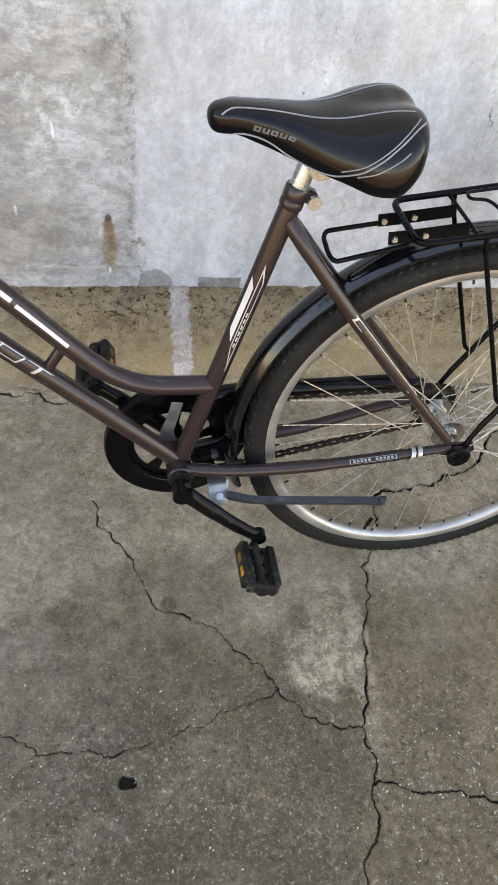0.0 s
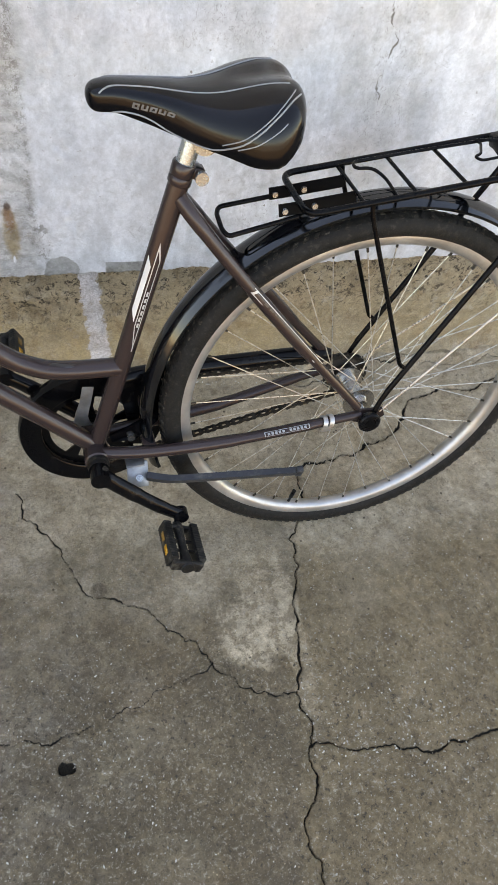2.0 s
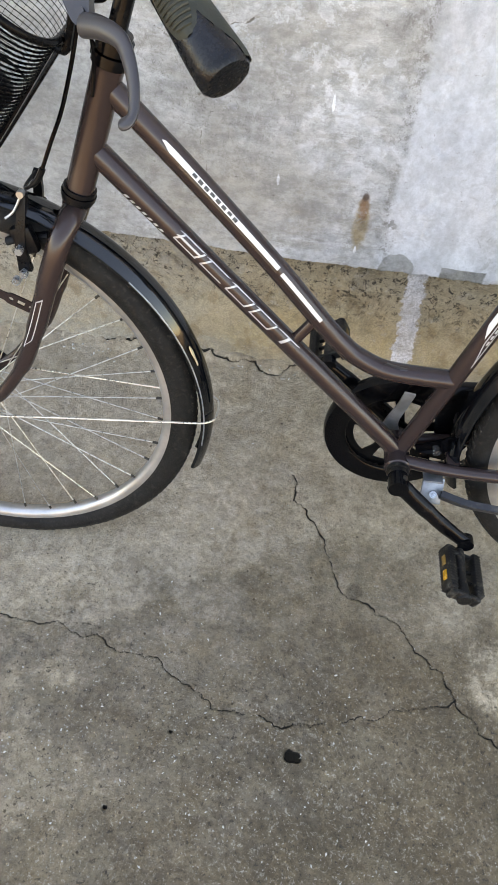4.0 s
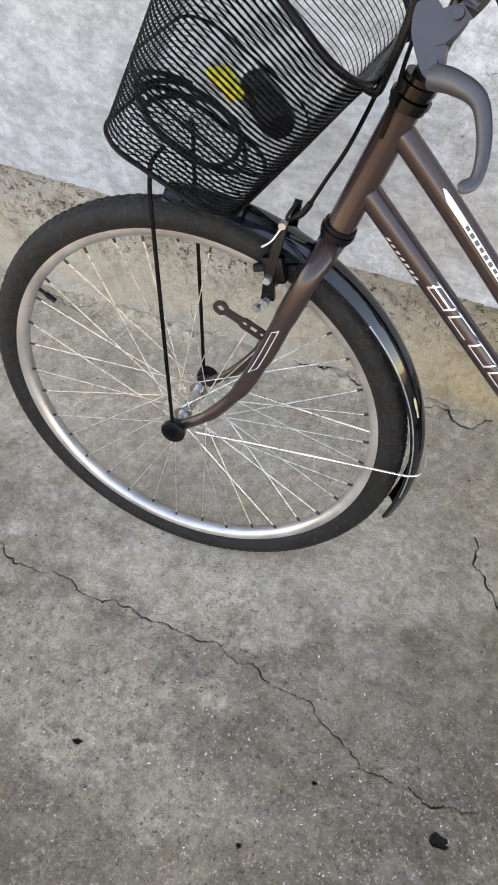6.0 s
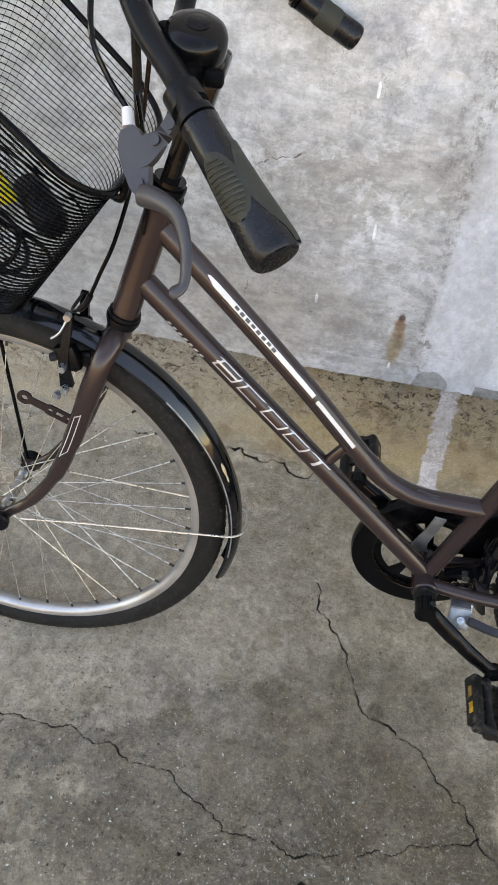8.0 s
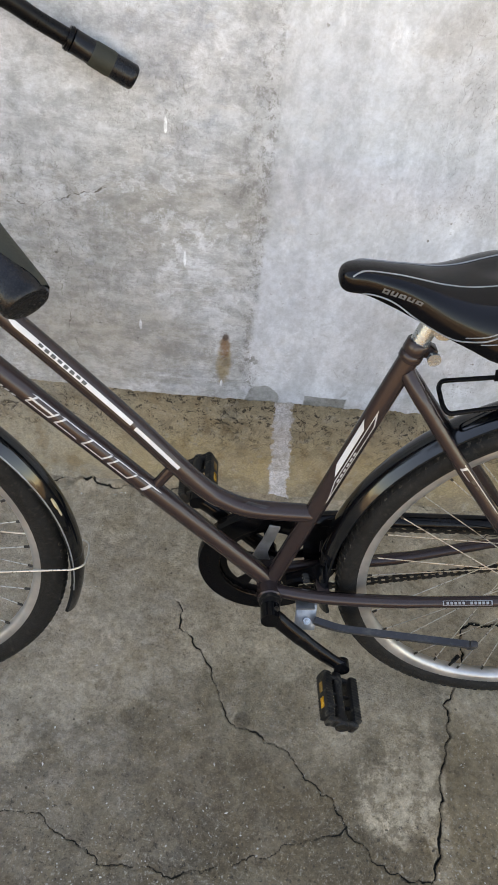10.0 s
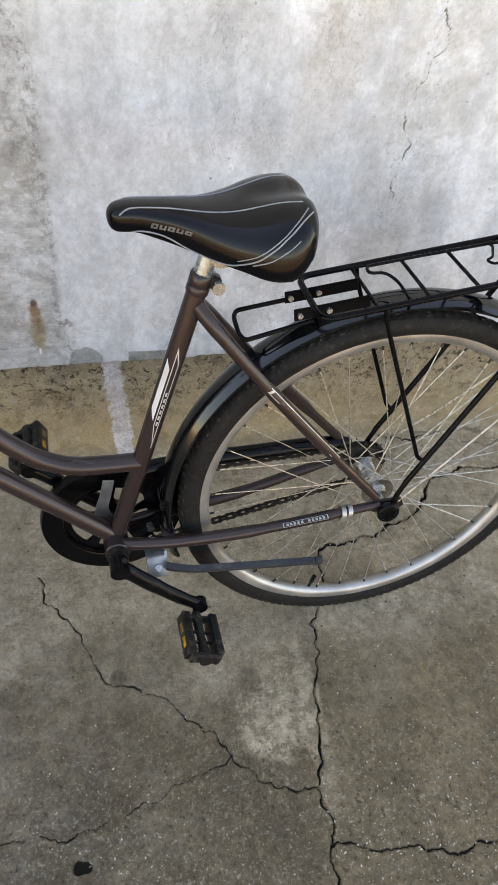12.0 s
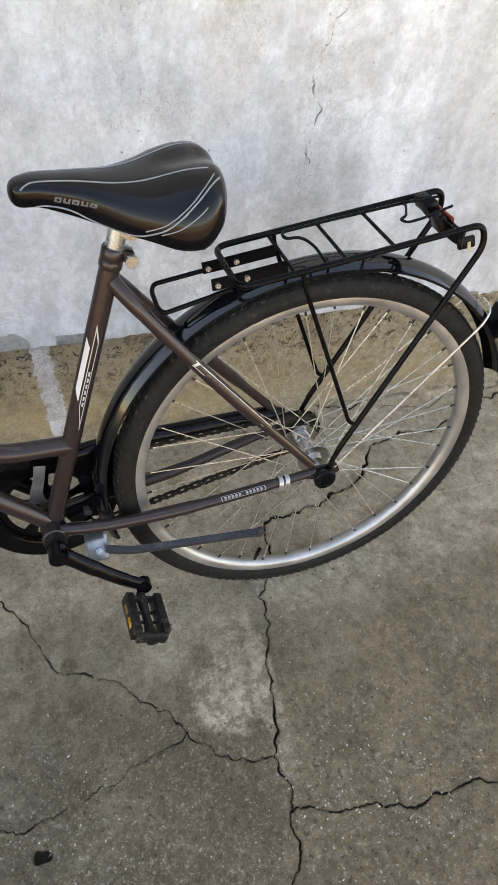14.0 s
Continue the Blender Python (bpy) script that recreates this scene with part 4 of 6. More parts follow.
for s in (-1, 1):
    tube("seat_stay", spline([(0.138, s * 0.006, 0.742), (0.165, s * 0.020, 0.706), (0.232, s * 0.034, 0.620), (0.33, s * 0.05, 0.500), (0.440, s * 0.063, 0.372)], 5), [0.0110] * 6 + [0.0103] * 10 + [0.008] * 5, BROWN, frame_part)
    tube("chain_stay", spline([(0.004, s * 0.022, 0.300), (0.09, s * 0.036, 0.302), (0.223, s * 0.047, 0.313), (0.36, s * 0.060, 0.340), (0.448, s * 0.065, 0.356)], 5), [0.0110] * 11 + [0.0095] * 5 + [0.008] * 5, BROWN, frame_part)
    b = B()
    strap(b, [(0.425, s * 0.0645, 0.352), (0.448, s * 0.0645, 0.352), (0.475, s * 0.0645, 0.350), (0.490, s * 0.0645, 0.356)], [0.014, 0.028, 0.030, 0.018], 0.005, (0, 0, 1))
    part("dropout", b, BROWN, frame_part)
b = B()
rod(b, (0.132, 0, 0.735), (0.150, 0, 0.742), 0.0130, 14)
part("stay_lug", b, BROWN, frame_part)
b = B()
block(b, (0.088, 0, 0.304), (0.022, 0.062, 0.016), None, 0.003)
part("stay_bridge", b, BROWN, frame_part)

# seat clamp, post and saddle
up_seat = (ST1 - ST0).normalized()
b = B()
sweep(b, [ST1 - up_seat * 0.012, ST1 - up_seat * 0.010, ST1 - up_seat * 0.002, ST1, ST1 + up_seat * 0.002, ST1 + up_seat * 0.016, ST1 + up_seat * 0.018], [0.0148, 0.0162, 0.0162, 0.0152, 0.0164, 0.0164, 0.0150], 20)
block(b, ST1 + up_seat * 0.006 + V(0.019, 0, -0.002), (0.016, 0.022, 0.016), basis(V(0.95, 0, -0.3)), 0.003)
clamp = part("seat_clamp", b, BROWN, bike, "brown seat clamp collar")
b = B()
c0 = ST1 + up_seat * 0.006 + V(0.021, 0, -0.002)
rod(b, c0 - V(0, 0.019, 0), c0 + V(0, 0.018, 0), 0.0055, 12)
rod(b, c0 - V(0, 0.024, 0), c0 - V(0, 0.018, 0), 0.0090, 14)
part("bolt", b, CHROME, clamp)
b = B()
sweep(b, [ST1 + up_seat * 0.0, ST1 + up_seat * 0.052, ST1 + up_seat * 0.067], [0.0127, 0.0127, 0.0110], 18)
post = part("seat_post", b, CHROME, bike, "short shiny steel seat post")
b = B()
pc = ST1 + up_seat * 0.054
rod(b, pc + V(0.010, -0.026, 0), pc + V(0.010, 0.026, 0), 0.0165, 20)
rod(b, pc + V(0.010, -0.033, 0), pc + V(0.010, -0.026, 0), 0.0085, 6)
part("saddle_clamp", b, CHROME, post)


def keyed(keys, x):
    """Smooth values through rows of (x, value, value, ...) at x."""
    k = np.array(keys, float)
    i = int(np.clip(np.searchsorted(k[:, 0], x) - 1, 0, len(k) - 2))
    t = np.clip((x - k[i, 0]) / (k[i + 1, 0] - k[i, 0]), 0, 1)
    m0 = (k[i + 1] - k[max(i - 1, 0)]) / (k[i + 1, 0] - k[max(i - 1, 0), 0])
    m1 = (k[min(i + 2, len(k) - 1)] - k[i]) / (k[min(i + 2, len(k) - 1), 0] - k[i, 0])
    d = k[i + 1, 0] - k[i, 0]
    v = (2 * t ** 3 - 3 * t ** 2 + 1) * k[i] + (t ** 3 - 2 * t ** 2 + t) * d * m0 + (-2 * t ** 3 + 3 * t ** 2) * k[i + 1] + (t ** 3 - t ** 2) * d * m1
    lo, hi = np.minimum(k[i], k[i + 1]), np.maximum(k[i], k[i + 1])
    return np.clip(v, lo - 0.12 * (hi - lo), hi + 0.12 * (hi - lo))[1:]


# along the saddle: half width, height of the top, height of the lower edge
SADDLE = [(0.0272, 0.0015, 0.8735, 0.8715), (0.0278, 0.0060, 0.8770, 0.8678), (0.0295, 0.0112, 0.8808, 0.8640), (0.033, 0.0165, 0.8845, 0.8605), (0.040, 0.0212, 0.8876, 0.8585), (0.060, 0.0250, 0.8895, 0.858), (0.085, 0.030, 0.8880, 0.850),
          (0.115, 0.039, 0.8860, 0.840), (0.150, 0.056, 0.8825, 0.830), (0.185, 0.077, 0.8850, 0.823), (0.215, 0.091, 0.8930, 0.815), (0.245, 0.094, 0.8985, 0.814),
          (0.268, 0.083, 0.8970, 0.831), (0.280, 0.062, 0.8895, 0.846), (0.285, 0.034, 0.879, 0.857), (0.2865, 0.003, 0.869, 0.866)]
# across: share of the half width, share of the drop from top to lower edge
ACROSS = [(0.0, 0.0, 0.0), (0.2, 0.32, 0.015), (0.38, 0.60, 0.07), (0.52, 0.80, 0.18), (0.65, 0.93, 0.36), (0.78, 0.99, 0.58), (0.9, 1.0, 0.80), (0.97, 0.975, 0.94), (1.0, 0.93, 1.0)]


def saddle_point(x, s, side=-1):
    """A place on the saddle's cover: x along, s from the ridge (0) to the lower edge (1)."""
    w, top, low = keyed(SADDLE, x)
    a, d = keyed(ACROSS, s)
    dent = 0.006 * max(0.0, 1 - (s / 0.2) ** 2) * float(np.clip((x - 0.19) / 0.04, 0, 1))
    pinch = 1 - 0.20 * max(0.0, (s - 0.55) / 0.45) * float(np.clip((0.16 - x) / 0.06, 0, 1))
    return (x, side * w * a * pinch, top - (top - low) * d - dent)


def build_saddle():
    b = B()
    xs = [0.0272, 0.0275, 0.0280, 0.0287, 0.0297, 0.031, 0.033, 0.0355, 0.039, 0.044] + list(np.linspace(0.05, 0.27, 26)) + [0.274, 0.278, 0.281, 0.2832, 0.2848, 0.2858, 0.2865]
    ss = [0, 0.08, 0.16, 0.26, 0.36, 0.44, 0.52, 0.6, 0.68, 0.76, 0.84, 0.91, 0.96, 1.0]
    rings = []
    for x in xs:
        ring = [saddle_point(x, s, 1) for s in ss[::-1]] + [saddle_point(x, s, -1) for s in ss[1:]]
        low = saddle_point(x, 1.0)
        rise = min(0.010, 0.35 * (saddle_point(x, 0.0)[2] - low[2]))
        ring += [(x, low[1] * k, low[2] + rise * (1 - abs(k))) for k in (0.8, 0.4, -0.4, -0.8)]
        rings.append([b.verts.new(p) for p in ring])
    for r0, r1 in zip(rings, rings[1:]):
        for j in range(len(r0)):
            b.faces.new((r0[j], r0[(j + 1) % len(r0)], r1[(j + 1) % len(r0)], r1[j])).smooth = True
    b.faces.new(rings[0][::-1])
    b.faces.new(rings[-1])
    saddle = part("saddle", b, VINYL, bike, "padded black vinyl saddle with silver piping")
    upper = [(0.0416, 0.58), (0.049, 0.46), (0.0602, 0.38), (0.0957, 0.31), (0.1218, 0.30), (0.1498, 0.27), (0.176, 0.255), (0.2003, 0.25), (0.2339, 0.26), (0.262, 0.29)]
    lower = [(0.056, 0.99), (0.0658, 0.945), (0.077, 0.91), (0.0901, 0.90), (0.1032, 0.925), (0.1162, 0.965), (0.1312, 0.985), (0.1442, 0.99), (0.1554, 0.985), (0.1667, 0.965), (0.1779, 0.924), (0.1984, 0.823), (0.2171, 0.71), (0.2301, 0.637), (0.2432, 0.572), (0.258, 0.50), (0.272, 0.45)]
    double = [(0.176, 0.886), (0.1947, 0.797), (0.2059, 0.734), (0.2171, 0.672), (0.2301, 0.606), (0.2413, 0.544), (0.2544, 0.468), (0.266, 0.39)]
    short = [(0.1928, 0.886), (0.2077, 0.826), (0.2189, 0.783), (0.2376, 0.709), (0.2488, 0.658)]
    for side in (-1, 1):
        for line, r in ((upper, 0.0011), (lower, 0.0011), (double, 0.0008), (short, 0.0008)):
            path = spline([V(*saddle_point(x, s, side)) for x, s in line], 4)
            b = B()
            sweep(b, path, r, 6)
            part("piping", b, PIPING, saddle, "thin silver piping")
    # the maker's mark as plain bars
    for k in range(5):
        x0 = 0.0775 + 0.0098 * k
        b = B()
        s0, s1 = (0.81 - 0.012 * k, 0.70 - 0.001 * k)
        rows = [[b.verts.new(V(*saddle_point(x0 + dx + 0.002 * (u), s0 + (s1 - s0) * u)) + V(0, -0.0007, 0.0003)) for dx in (0, 0.0027, 0.0054, 0.0078)] for u in (0, 0.33, 0.66, 1.0)]
        for i in range(3):
            for j in range(3):
                if (i, j) != (1, 1) and not (k % 2 and (i, j) == (2, 1)):
                    b.faces.new((rows[i][j], rows[i][j + 1], rows[i + 1][j + 1], rows[i + 1][j]))
        part("mark", b, MARK, saddle, "small silver printed mark")
    b = B()
    for s in (-1, 1):
        sweep(b, spline([(0.075, s * 0.006, 0.866), (0.11, s * 0.016, 0.850), (0.15, s * 0.022, 0.836), (0.20, s * 0.024, 0.838), (0.245, s * 0.035, 0.848)], 5), 0.0035, 8)
    part("rail", b, CHROME, saddle, "shiny steel saddle rails")
    return saddle


build_saddle()


# ---- mudguards ----
def build_guard(name, hub, a0, a1, radius, half, label):
    """A thin arched mudguard round a wheel between two angles, with rolled edges."""
    prof = []
    for k in range(13):
        u = -1 + 2 * k / 12
        prof.append((radius + 0.013 * (1 - abs(u) ** 2.2), half * u))
    prof = [(prof[0][0] - 0.003, prof[0][1] + 0.001)] + prof + [(prof[-1][0] - 0.003, prof[-1][1] - 0.001)]
    inner = [(r - 0.0016, y * 0.97) for r, y in prof[::-1]]
    b = B()
    rings = revolve(b, prof + inner, Matrix.Translation(hub), 60, True, radians(a0), radians(a1 - a0))
    b.faces.new(rings[0])
    b.faces.new(rings[-1][::-1])
    return part(name, b, GUARD, bike, label)


def on_guard(hub, angle, radius, y, lift=0.0):
    a = radians(angle)
    return hub + V(math.cos(a) * (radius + lift), y, math.sin(a) * (radius + lift))


rear_guard = build_guard("rear_mudguard", REAR, 14, 196, 0.370, 0.027, "glossy black rear mudguard")
front_guard = build_guard("front_mudguard", FORE, -18, 94, 0.366, 0.025, "glossy black front mudguard with scuffs")
for s in (-1, 1):
    b = B()
    sweep(b, rounded([(-0.652, s * 0.060 - 0.012, 0.352), (-0.56, s * 0.052 - 0.010, 0.353), (-0.318, s * 0.033 - 0.009, 0.3555), (-0.302, s * 0.024 - 0.009, 0.357), (-0.2995, -0.009, 0.357)], 0.012), 0.0017, 8)
    part("stay", b, SPOKE, front_guard, "thin steel guard stay")
    b = B()
    sweep(b, rounded([(0.482, s * 0.066, 0.358), (0.60, s * 0.050, 0.462), (0.735, s * 0.036, 0.590), (0.748, s * 0.030, 0.612), (0.744, s * 0.006, 0.620)], 0.014), 0.0018, 8)
    part("stay", b, SPOKE, rear_guard, "thin steel guard stay")
b = B()
for u0, u1, w in ((20, 23.5, 0.0055), (18, 20, 0.0035)):
    strap(b, [on_guard(FORE, u0 + (u1 - u0) * k / 4, 0.3745, -0.0195) for k in range(5)], [w * 0.6, w, w * 1.2, w, w * 0.5], 0.0012, (0, 1, 0.3))
part("scuff", b, CREAM, front_guard, "bare scuffed patch")
# added strip standing in for the pale floor seen between guard and tyre
b = B()
sweep(b, [on_guard(FORE, -8 + 52 * k / 16, 0.3668, -0.0262) for k in range(17)], 0.0012, 6)
part("edge_strip", b, ZINC, front_guard, "added pale strip along the guard edge")
b = B()
block(b, (0.800, -0.001, 0.562), (0.030, 0.052, 0.05), basis((0.9, 0, -0.35)), 0.006)
lamp = part("tail_reflector", b, PLASTIC, rear_guard, "black reflector housing")
b = B()
block(b, (0.8155, -0.001, 0.556), (0.004, 0.044, 0.04), basis((0.9, 0, -0.35)), 0.001)
part("tail_bracket", b, GUARD, rear_guard)
b = B()
block(b, (0.0835, 0, 0.372), (0.012, 0.040, 0.020), None, 0.002)
part("guard_clip", b, PLASTIC, rear_guard)

# ---- luggage rack ----
def rack_z(x):
    return 0.735 + (x - 0.30) * 0.125


b = B()
rail = [(0.483, 0.071, 0.405), (0.672, 0.063, 0.752), (0.664, 0.060, rack_z(0.664) + 0.004), (0.300, 0.060, rack_z(0.30)), (0.300, -0.060, rack_z(0.30)), (0.664, -0.060, rack_z(0.664) + 0.004), (0.672, -0.063, 0.752), (0.483, -0.071, 0.405)]
sweep(b, rounded(rail, 0.022, 7), 0.0048, 12)
rack = part("luggage_rack", b, WIRE, bike, "black wire luggage rack over the rear wheel")
for s in (-1, 1):
    b = B()
    sweep(b, [(0.487, s * 0.0705, 0.412), (0.475, s * 0.0715, 0.385), (0.466, s * 0.0725, 0.352)], [0.0046, 0.0044, 0.006], 10)
    part("leg_foot", b, WIRE, rack)
    b = B()
    sweep(b, rounded([(0.391, s * 0.0600, rack_z(0.391)), (0.395, s * 0.0615, 0.725), (0.494, s * 0.069, 0.462), (0.507, s * 0.069, 0.452)], 0.012), 0.0036, 10)
    part("leg", b, WIRE, rack)
for x in (0.382, 0.458, 0.531):
    b = B()
    rod(b, (x, -0.060, rack_z(x) - 0.001), (x, 0.060, rack_z(x) - 0.001), 0.0028, 8)
    part("crossbar", b, WIRE, rack)
b = B()
sweep(b, [(0.625, -0.058, rack_z(0.625)), (0.628, 0.058, rack_z(0.625))], 0.0026, 8)
part("crossbar", b, WIRE, rack)
for s in (-1, 1):
    b = B()
    strap(b, [(0.272, s * 0.024, 0.724), (0.300, s * 0.024, 0.727), (0.382, s * 0.024, 0.738)], 0.017, 0.0022, (0, 0.15, 1))
    plate = part("bracket_plate", b, MATTE, rack, "flat black mounting plate")
    for x in (0.280, 0.322):
        b = B()
        rod(b, (x, s * 0.024 - 0.005, 0.7265 + (x - 0.30) * 0.13), (x, s * 0.024 + 0.003, 0.7265 + (x - 0.30) * 0.13), 0.0042, 10)
        part("bolt", b, CHROME, plate)
b = B()
sweep(b, rounded([(0.300, 0.028, 0.722), (0.202, 0.030, 0.706), (0.196, 0.018, 0.703), (0.196, -0.018, 0.697), (0.202, -0.030, 0.694), (0.300, -0.028, 0.716)], 0.012, 5), 0.0035, 10)
part("front_loop", b, WIRE, rack, "black wire loop clamped to the frame")
b = B()
sweep(b, rounded([(0.628, 0.030, 0.790), (0.47, 0.030, 0.772), (0.388, 0.022, 0.766), (0.386, 0.004, 0.765), (0.410, 0.0, 0.767), (0.424, -0.016, 0.760), (0.428, -0.052, 0.752)], 0.012, 6), 0.0024, 8)
part("clip_wire", b, WIRE, rack, "bent spring wire")
b = B()
sweep(b, rounded([(0.632, 0.018, 0.795), (0.60, 0.020, 0.790), (0.575, 0.028, 0.788), (0.580, 0.018, 0.787), (0.565, -0.012, 0.786), (0.552, -0.018, 0.785), (0.560, -0.026, 0.783), (0.585, -0.022, 0.784), (0.640, -0.010, 0.792)], 0.006, 4), 0.0021, 8)
part("spring_clip", b, WIRE, rack, "bent spring wire")
b = B()
strap(b, rounded([(0.636, -0.060, 0.766), (0.634, -0.050, 0.764), (0.630, -0.030, 0.766), (0.628, 0.035, 0.772), (0.630, 0.055, 0.774)], 0.01), 0.022, 0.0035, (0.25, 0, 1))
block(b, (0.622, 0.030, 0.780), (0.018, 0.040, 0.020), basis((0.9, 0.1, 0.3)), 0.003)
block(b, (0.622, -0.012, 0.770), (0.014, 0.030, 0.026), basis((0.9, 0.0, 0.35)), 0.003)
block(b, (0.643, -0.0585, 0.758), (0.026, 0.008, 0.018), basis((0.9, -0.2, 0.25)), 0.003)
tail = part("tail_plate", b, PLASTIC, rack, "black rear light bracket")
b = B()
block(b, (0.6350, 0.010, 0.776), (0.005, 0.076, 0.012), basis((0.95, 0, 0.15)), 0.002)
part("reflector", b, RED, tail, "red reflector strip")
b = B()
block(b, (0.6480, -0.0600, 0.754), (0.0045, 0.012, 0.015), basis((0.9, -0.5, 0.2)), 0.001)
part("sticker", b, CREAM, tail, "brown sticker scrap")

# ---- cranks, chain and chain guard ----
CY = 0.050
b = B()
at = Matrix.Translation(BB)
revolve(b, [(0.0885, CY - 0.0012), (0.0885, CY + 0.0012), (0.072, CY + 0.0012), (0.072, CY - 0.0012)], at, 64)
for k in range(44):
    a0 = 2 * math.pi * k / 44
    q = [b.verts.new(BB + V(math.cos(a0 + d) * r, CY + y, math.sin(a0 + d) * r)) for y in (-0.0012, 0.0012) for d, r in ((-0.045, 0.088), (0.045, 0.088), (0.015, 0.0925), (-0.015, 0.0925))]
    b.faces.new(q[:4][::-1])
    b.faces.new(q[4:])
    for j in range(4):
        b.faces.new((q[j], q[(j + 1) % 4], q[4 + (j + 1) % 4], q[4 + j]))
revolve(b, [(0.0, CY - 0.002), (0.026, CY - 0.002), (0.026, CY + 0.002), (0.0, CY + 0.002)], at, 24, closed=False)
for k in range(5):
    a0 = radians(72 * k + 20)
    d = V(math.cos(a0), 0, math.sin(a0))
    strap(b, [BB + V(0, CY, 0) + d * 0.022, BB + V(0, CY, 0) + d * 0.05, BB + V(0, CY, 0) + d * 0.075], [0.022, 0.014, 0.026], 0.003, V(-d.z, 0, d.x))
ring = part("chainring", b, BLACK, bike, "black chainring with five arms")

b = B()
GR = [(0.121, CY + 0.014), (0.1235, CY + 0.006), (0.1235, CY - 0.004), (0.121, CY - 0.010), (0.090, CY - 0.012), (0.086, CY - 0.010), (0.086, CY - 0.0085), (0.090, CY - 0.0100), (0.1195, CY - 0.0085), (0.1215, CY - 0.003), (0.1215, CY + 0.006), (0.1195, CY + 0.013)]
rings = revolve(b, GR, at, 52, True, radians(62), radians(262))
b.faces.new(rings[0])
b.faces.new(rings[-1][::-1])
guard = part("chain_guard", b, BLACK, bike, "black chain guard round the chainring")
b = B()
sweep(b, spline([(0.045, CY - 0.002, 0.398), (0.12, CY, 0.404), (0.25, CY + 0.002, 0.404), (0.36, CY + 0.004, 0.403), (0.432, CY + 0.005, 0.398)], 5), [0.0135] * 16 + [0.0132, 0.0128, 0.012, 0.010, 0.006], 12, flat=0.75)
part("guard_channel", b, BLACK, guard, "long black channel over the chain")
b = B()
strap(b, [(0.075, CY - 0.008, 0.404), (0.090, CY - 0.008, 0.36), (0.095, CY - 0.008, 0.30), (0.085, CY - 0.008, 0.245)], [0.085, 0.075, 0.066, 0.04], 0.003, (1, 0, 0.2))
part("guard_plate", b, BLACK, guard)
b = B()
strap(b, spline([(-0.017, 0.030, 0.318), (-0.016, 0.026, 0.345), (-0.008, 0.020, 0.380), (-0.002, 0.014, 0.415)], 4), [0.034, 0.030, 0.026, 0.023, 0.021, 0.020, 0.019, 0.018, 0.018, 0.018, 0.018, 0.018, 0.018], 0.003, (1, 0, -0.1))
part("guard_bracket", b, ZINC, guard, "grey metal bracket tongue")
b = B()
strap(b, [(0.026, -0.006, 0.314), (0.062, -0.006, 0.322), (0.110, 0.006, 0.346)], [0.016, 0.034, 0.018], 0.004, (0.2, 0, 1))
part("guard_arm", b, BLACK, guard)
b = B()
rod(b, (0.060, -0.014, 0.316), (0.060, -0.004, 0.316), 0.0062, 14)
part("bolt", b, HUB, guard)

b = B()
revolve(b, [(0.0, CY - 0.002), (0.038, CY - 0.0015), (0.040, CY), (0.038, CY + 0.0015), (0.0, CY + 0.002)], Matrix.Translation(REAR), 20, closed=False)
revolve(b, [(0.0, 0.03), (0.024, 0.03), (0.024, CY), (0.0, CY)], Matrix.Translation(REAR), 20, closed=False)
part("sprocket", b, CHAIN, bike, "small dark rear sprocket")


def build_chain():
    """A roller chain: paired plates over two straight runs and round both wheels."""
    r1, r2, c1, c2 = 0.0885, 0.041, V(BB.x, 0, BB.z), V(REAR.x, 0, REAR.z)
    d = (c2 - c1).length
    tilt = math.atan2(c2.z - c1.z, c2.x - c1.x)
    off = math.acos((r1 - r2) / d)
    line = []
    up, down = tilt + off, tilt - off
    arc = lambda c, r, a, b_, n: [c + V(math.cos(a + (b_ - a) * k / n) * r, 0, math.sin(a + (b_ - a) * k / n) * r) for k in range(n + 1)]
    line += arc(c1, r1, up, up + (2 * math.pi - (up - down)), 40)
    line += arc(c2, r2, down, up, 12)
    line.append(line[0])
    seg = [(b_ - a).length for a, b_ in zip(line, line[1:])]
    total = sum(seg)
    count = int(total / 0.0127 / 2) * 2
    b = B()
    step, i, done = total / count, 0, 0.0
    spots = []
    for k in range(count + 1):
        want = k * step
        while i < len(seg) - 1 and done + seg[i] < want:
            done += seg[i]
            i += 1
        spots.append(line[i].lerp(line[i + 1], min(1, (want - done) / max(seg[i], 1e-9))))
    for k, (p, q) in enumerate(zip(spots, spots[1:])):
        t = (q - p).normalized()
        n = V(-t.z, 0, t.x)
        y0 = 0.0030 if k % 2 else 0.0045
        for s in (-1, 1):
            ring = []
            for y in (CY + s * y0, CY + s * (y0 + 0.0011)):
                ring.append([b.verts.new(V(v.x, y, v.z)) for v in (p - t * 0.003 + n * 0.0026, p + t * 0.001 + n * 0.0040, (p + q) / 2 + n * 0.0026, q - t * 0.001 + n * 0.0040, q + t * 0.003 + n * 0.0026, q + t * 0.003 - n * 0.0026, q - t * 0.001 - n * 0.0040, (p + q) / 2 - n * 0.0026, p + t * 0.001 - n * 0.0040, p - t * 0.003 - n * 0.0026)])
            b.faces.new(ring[0])
            b.faces.new(ring[1][::-1])
            for j in range(10):
                b.faces.new((ring[0][j], ring[1][j], ring[1][(j + 1) % 10], ring[0][(j + 1) % 10]))
        rod(b, V(p.x, CY - 0.0065, p.z), V(p.x, CY + 0.0065, p.z), 0.0033, 6)
    return part("chain", b, CHAIN, bike, "oily dark roller chain")


build_chain()


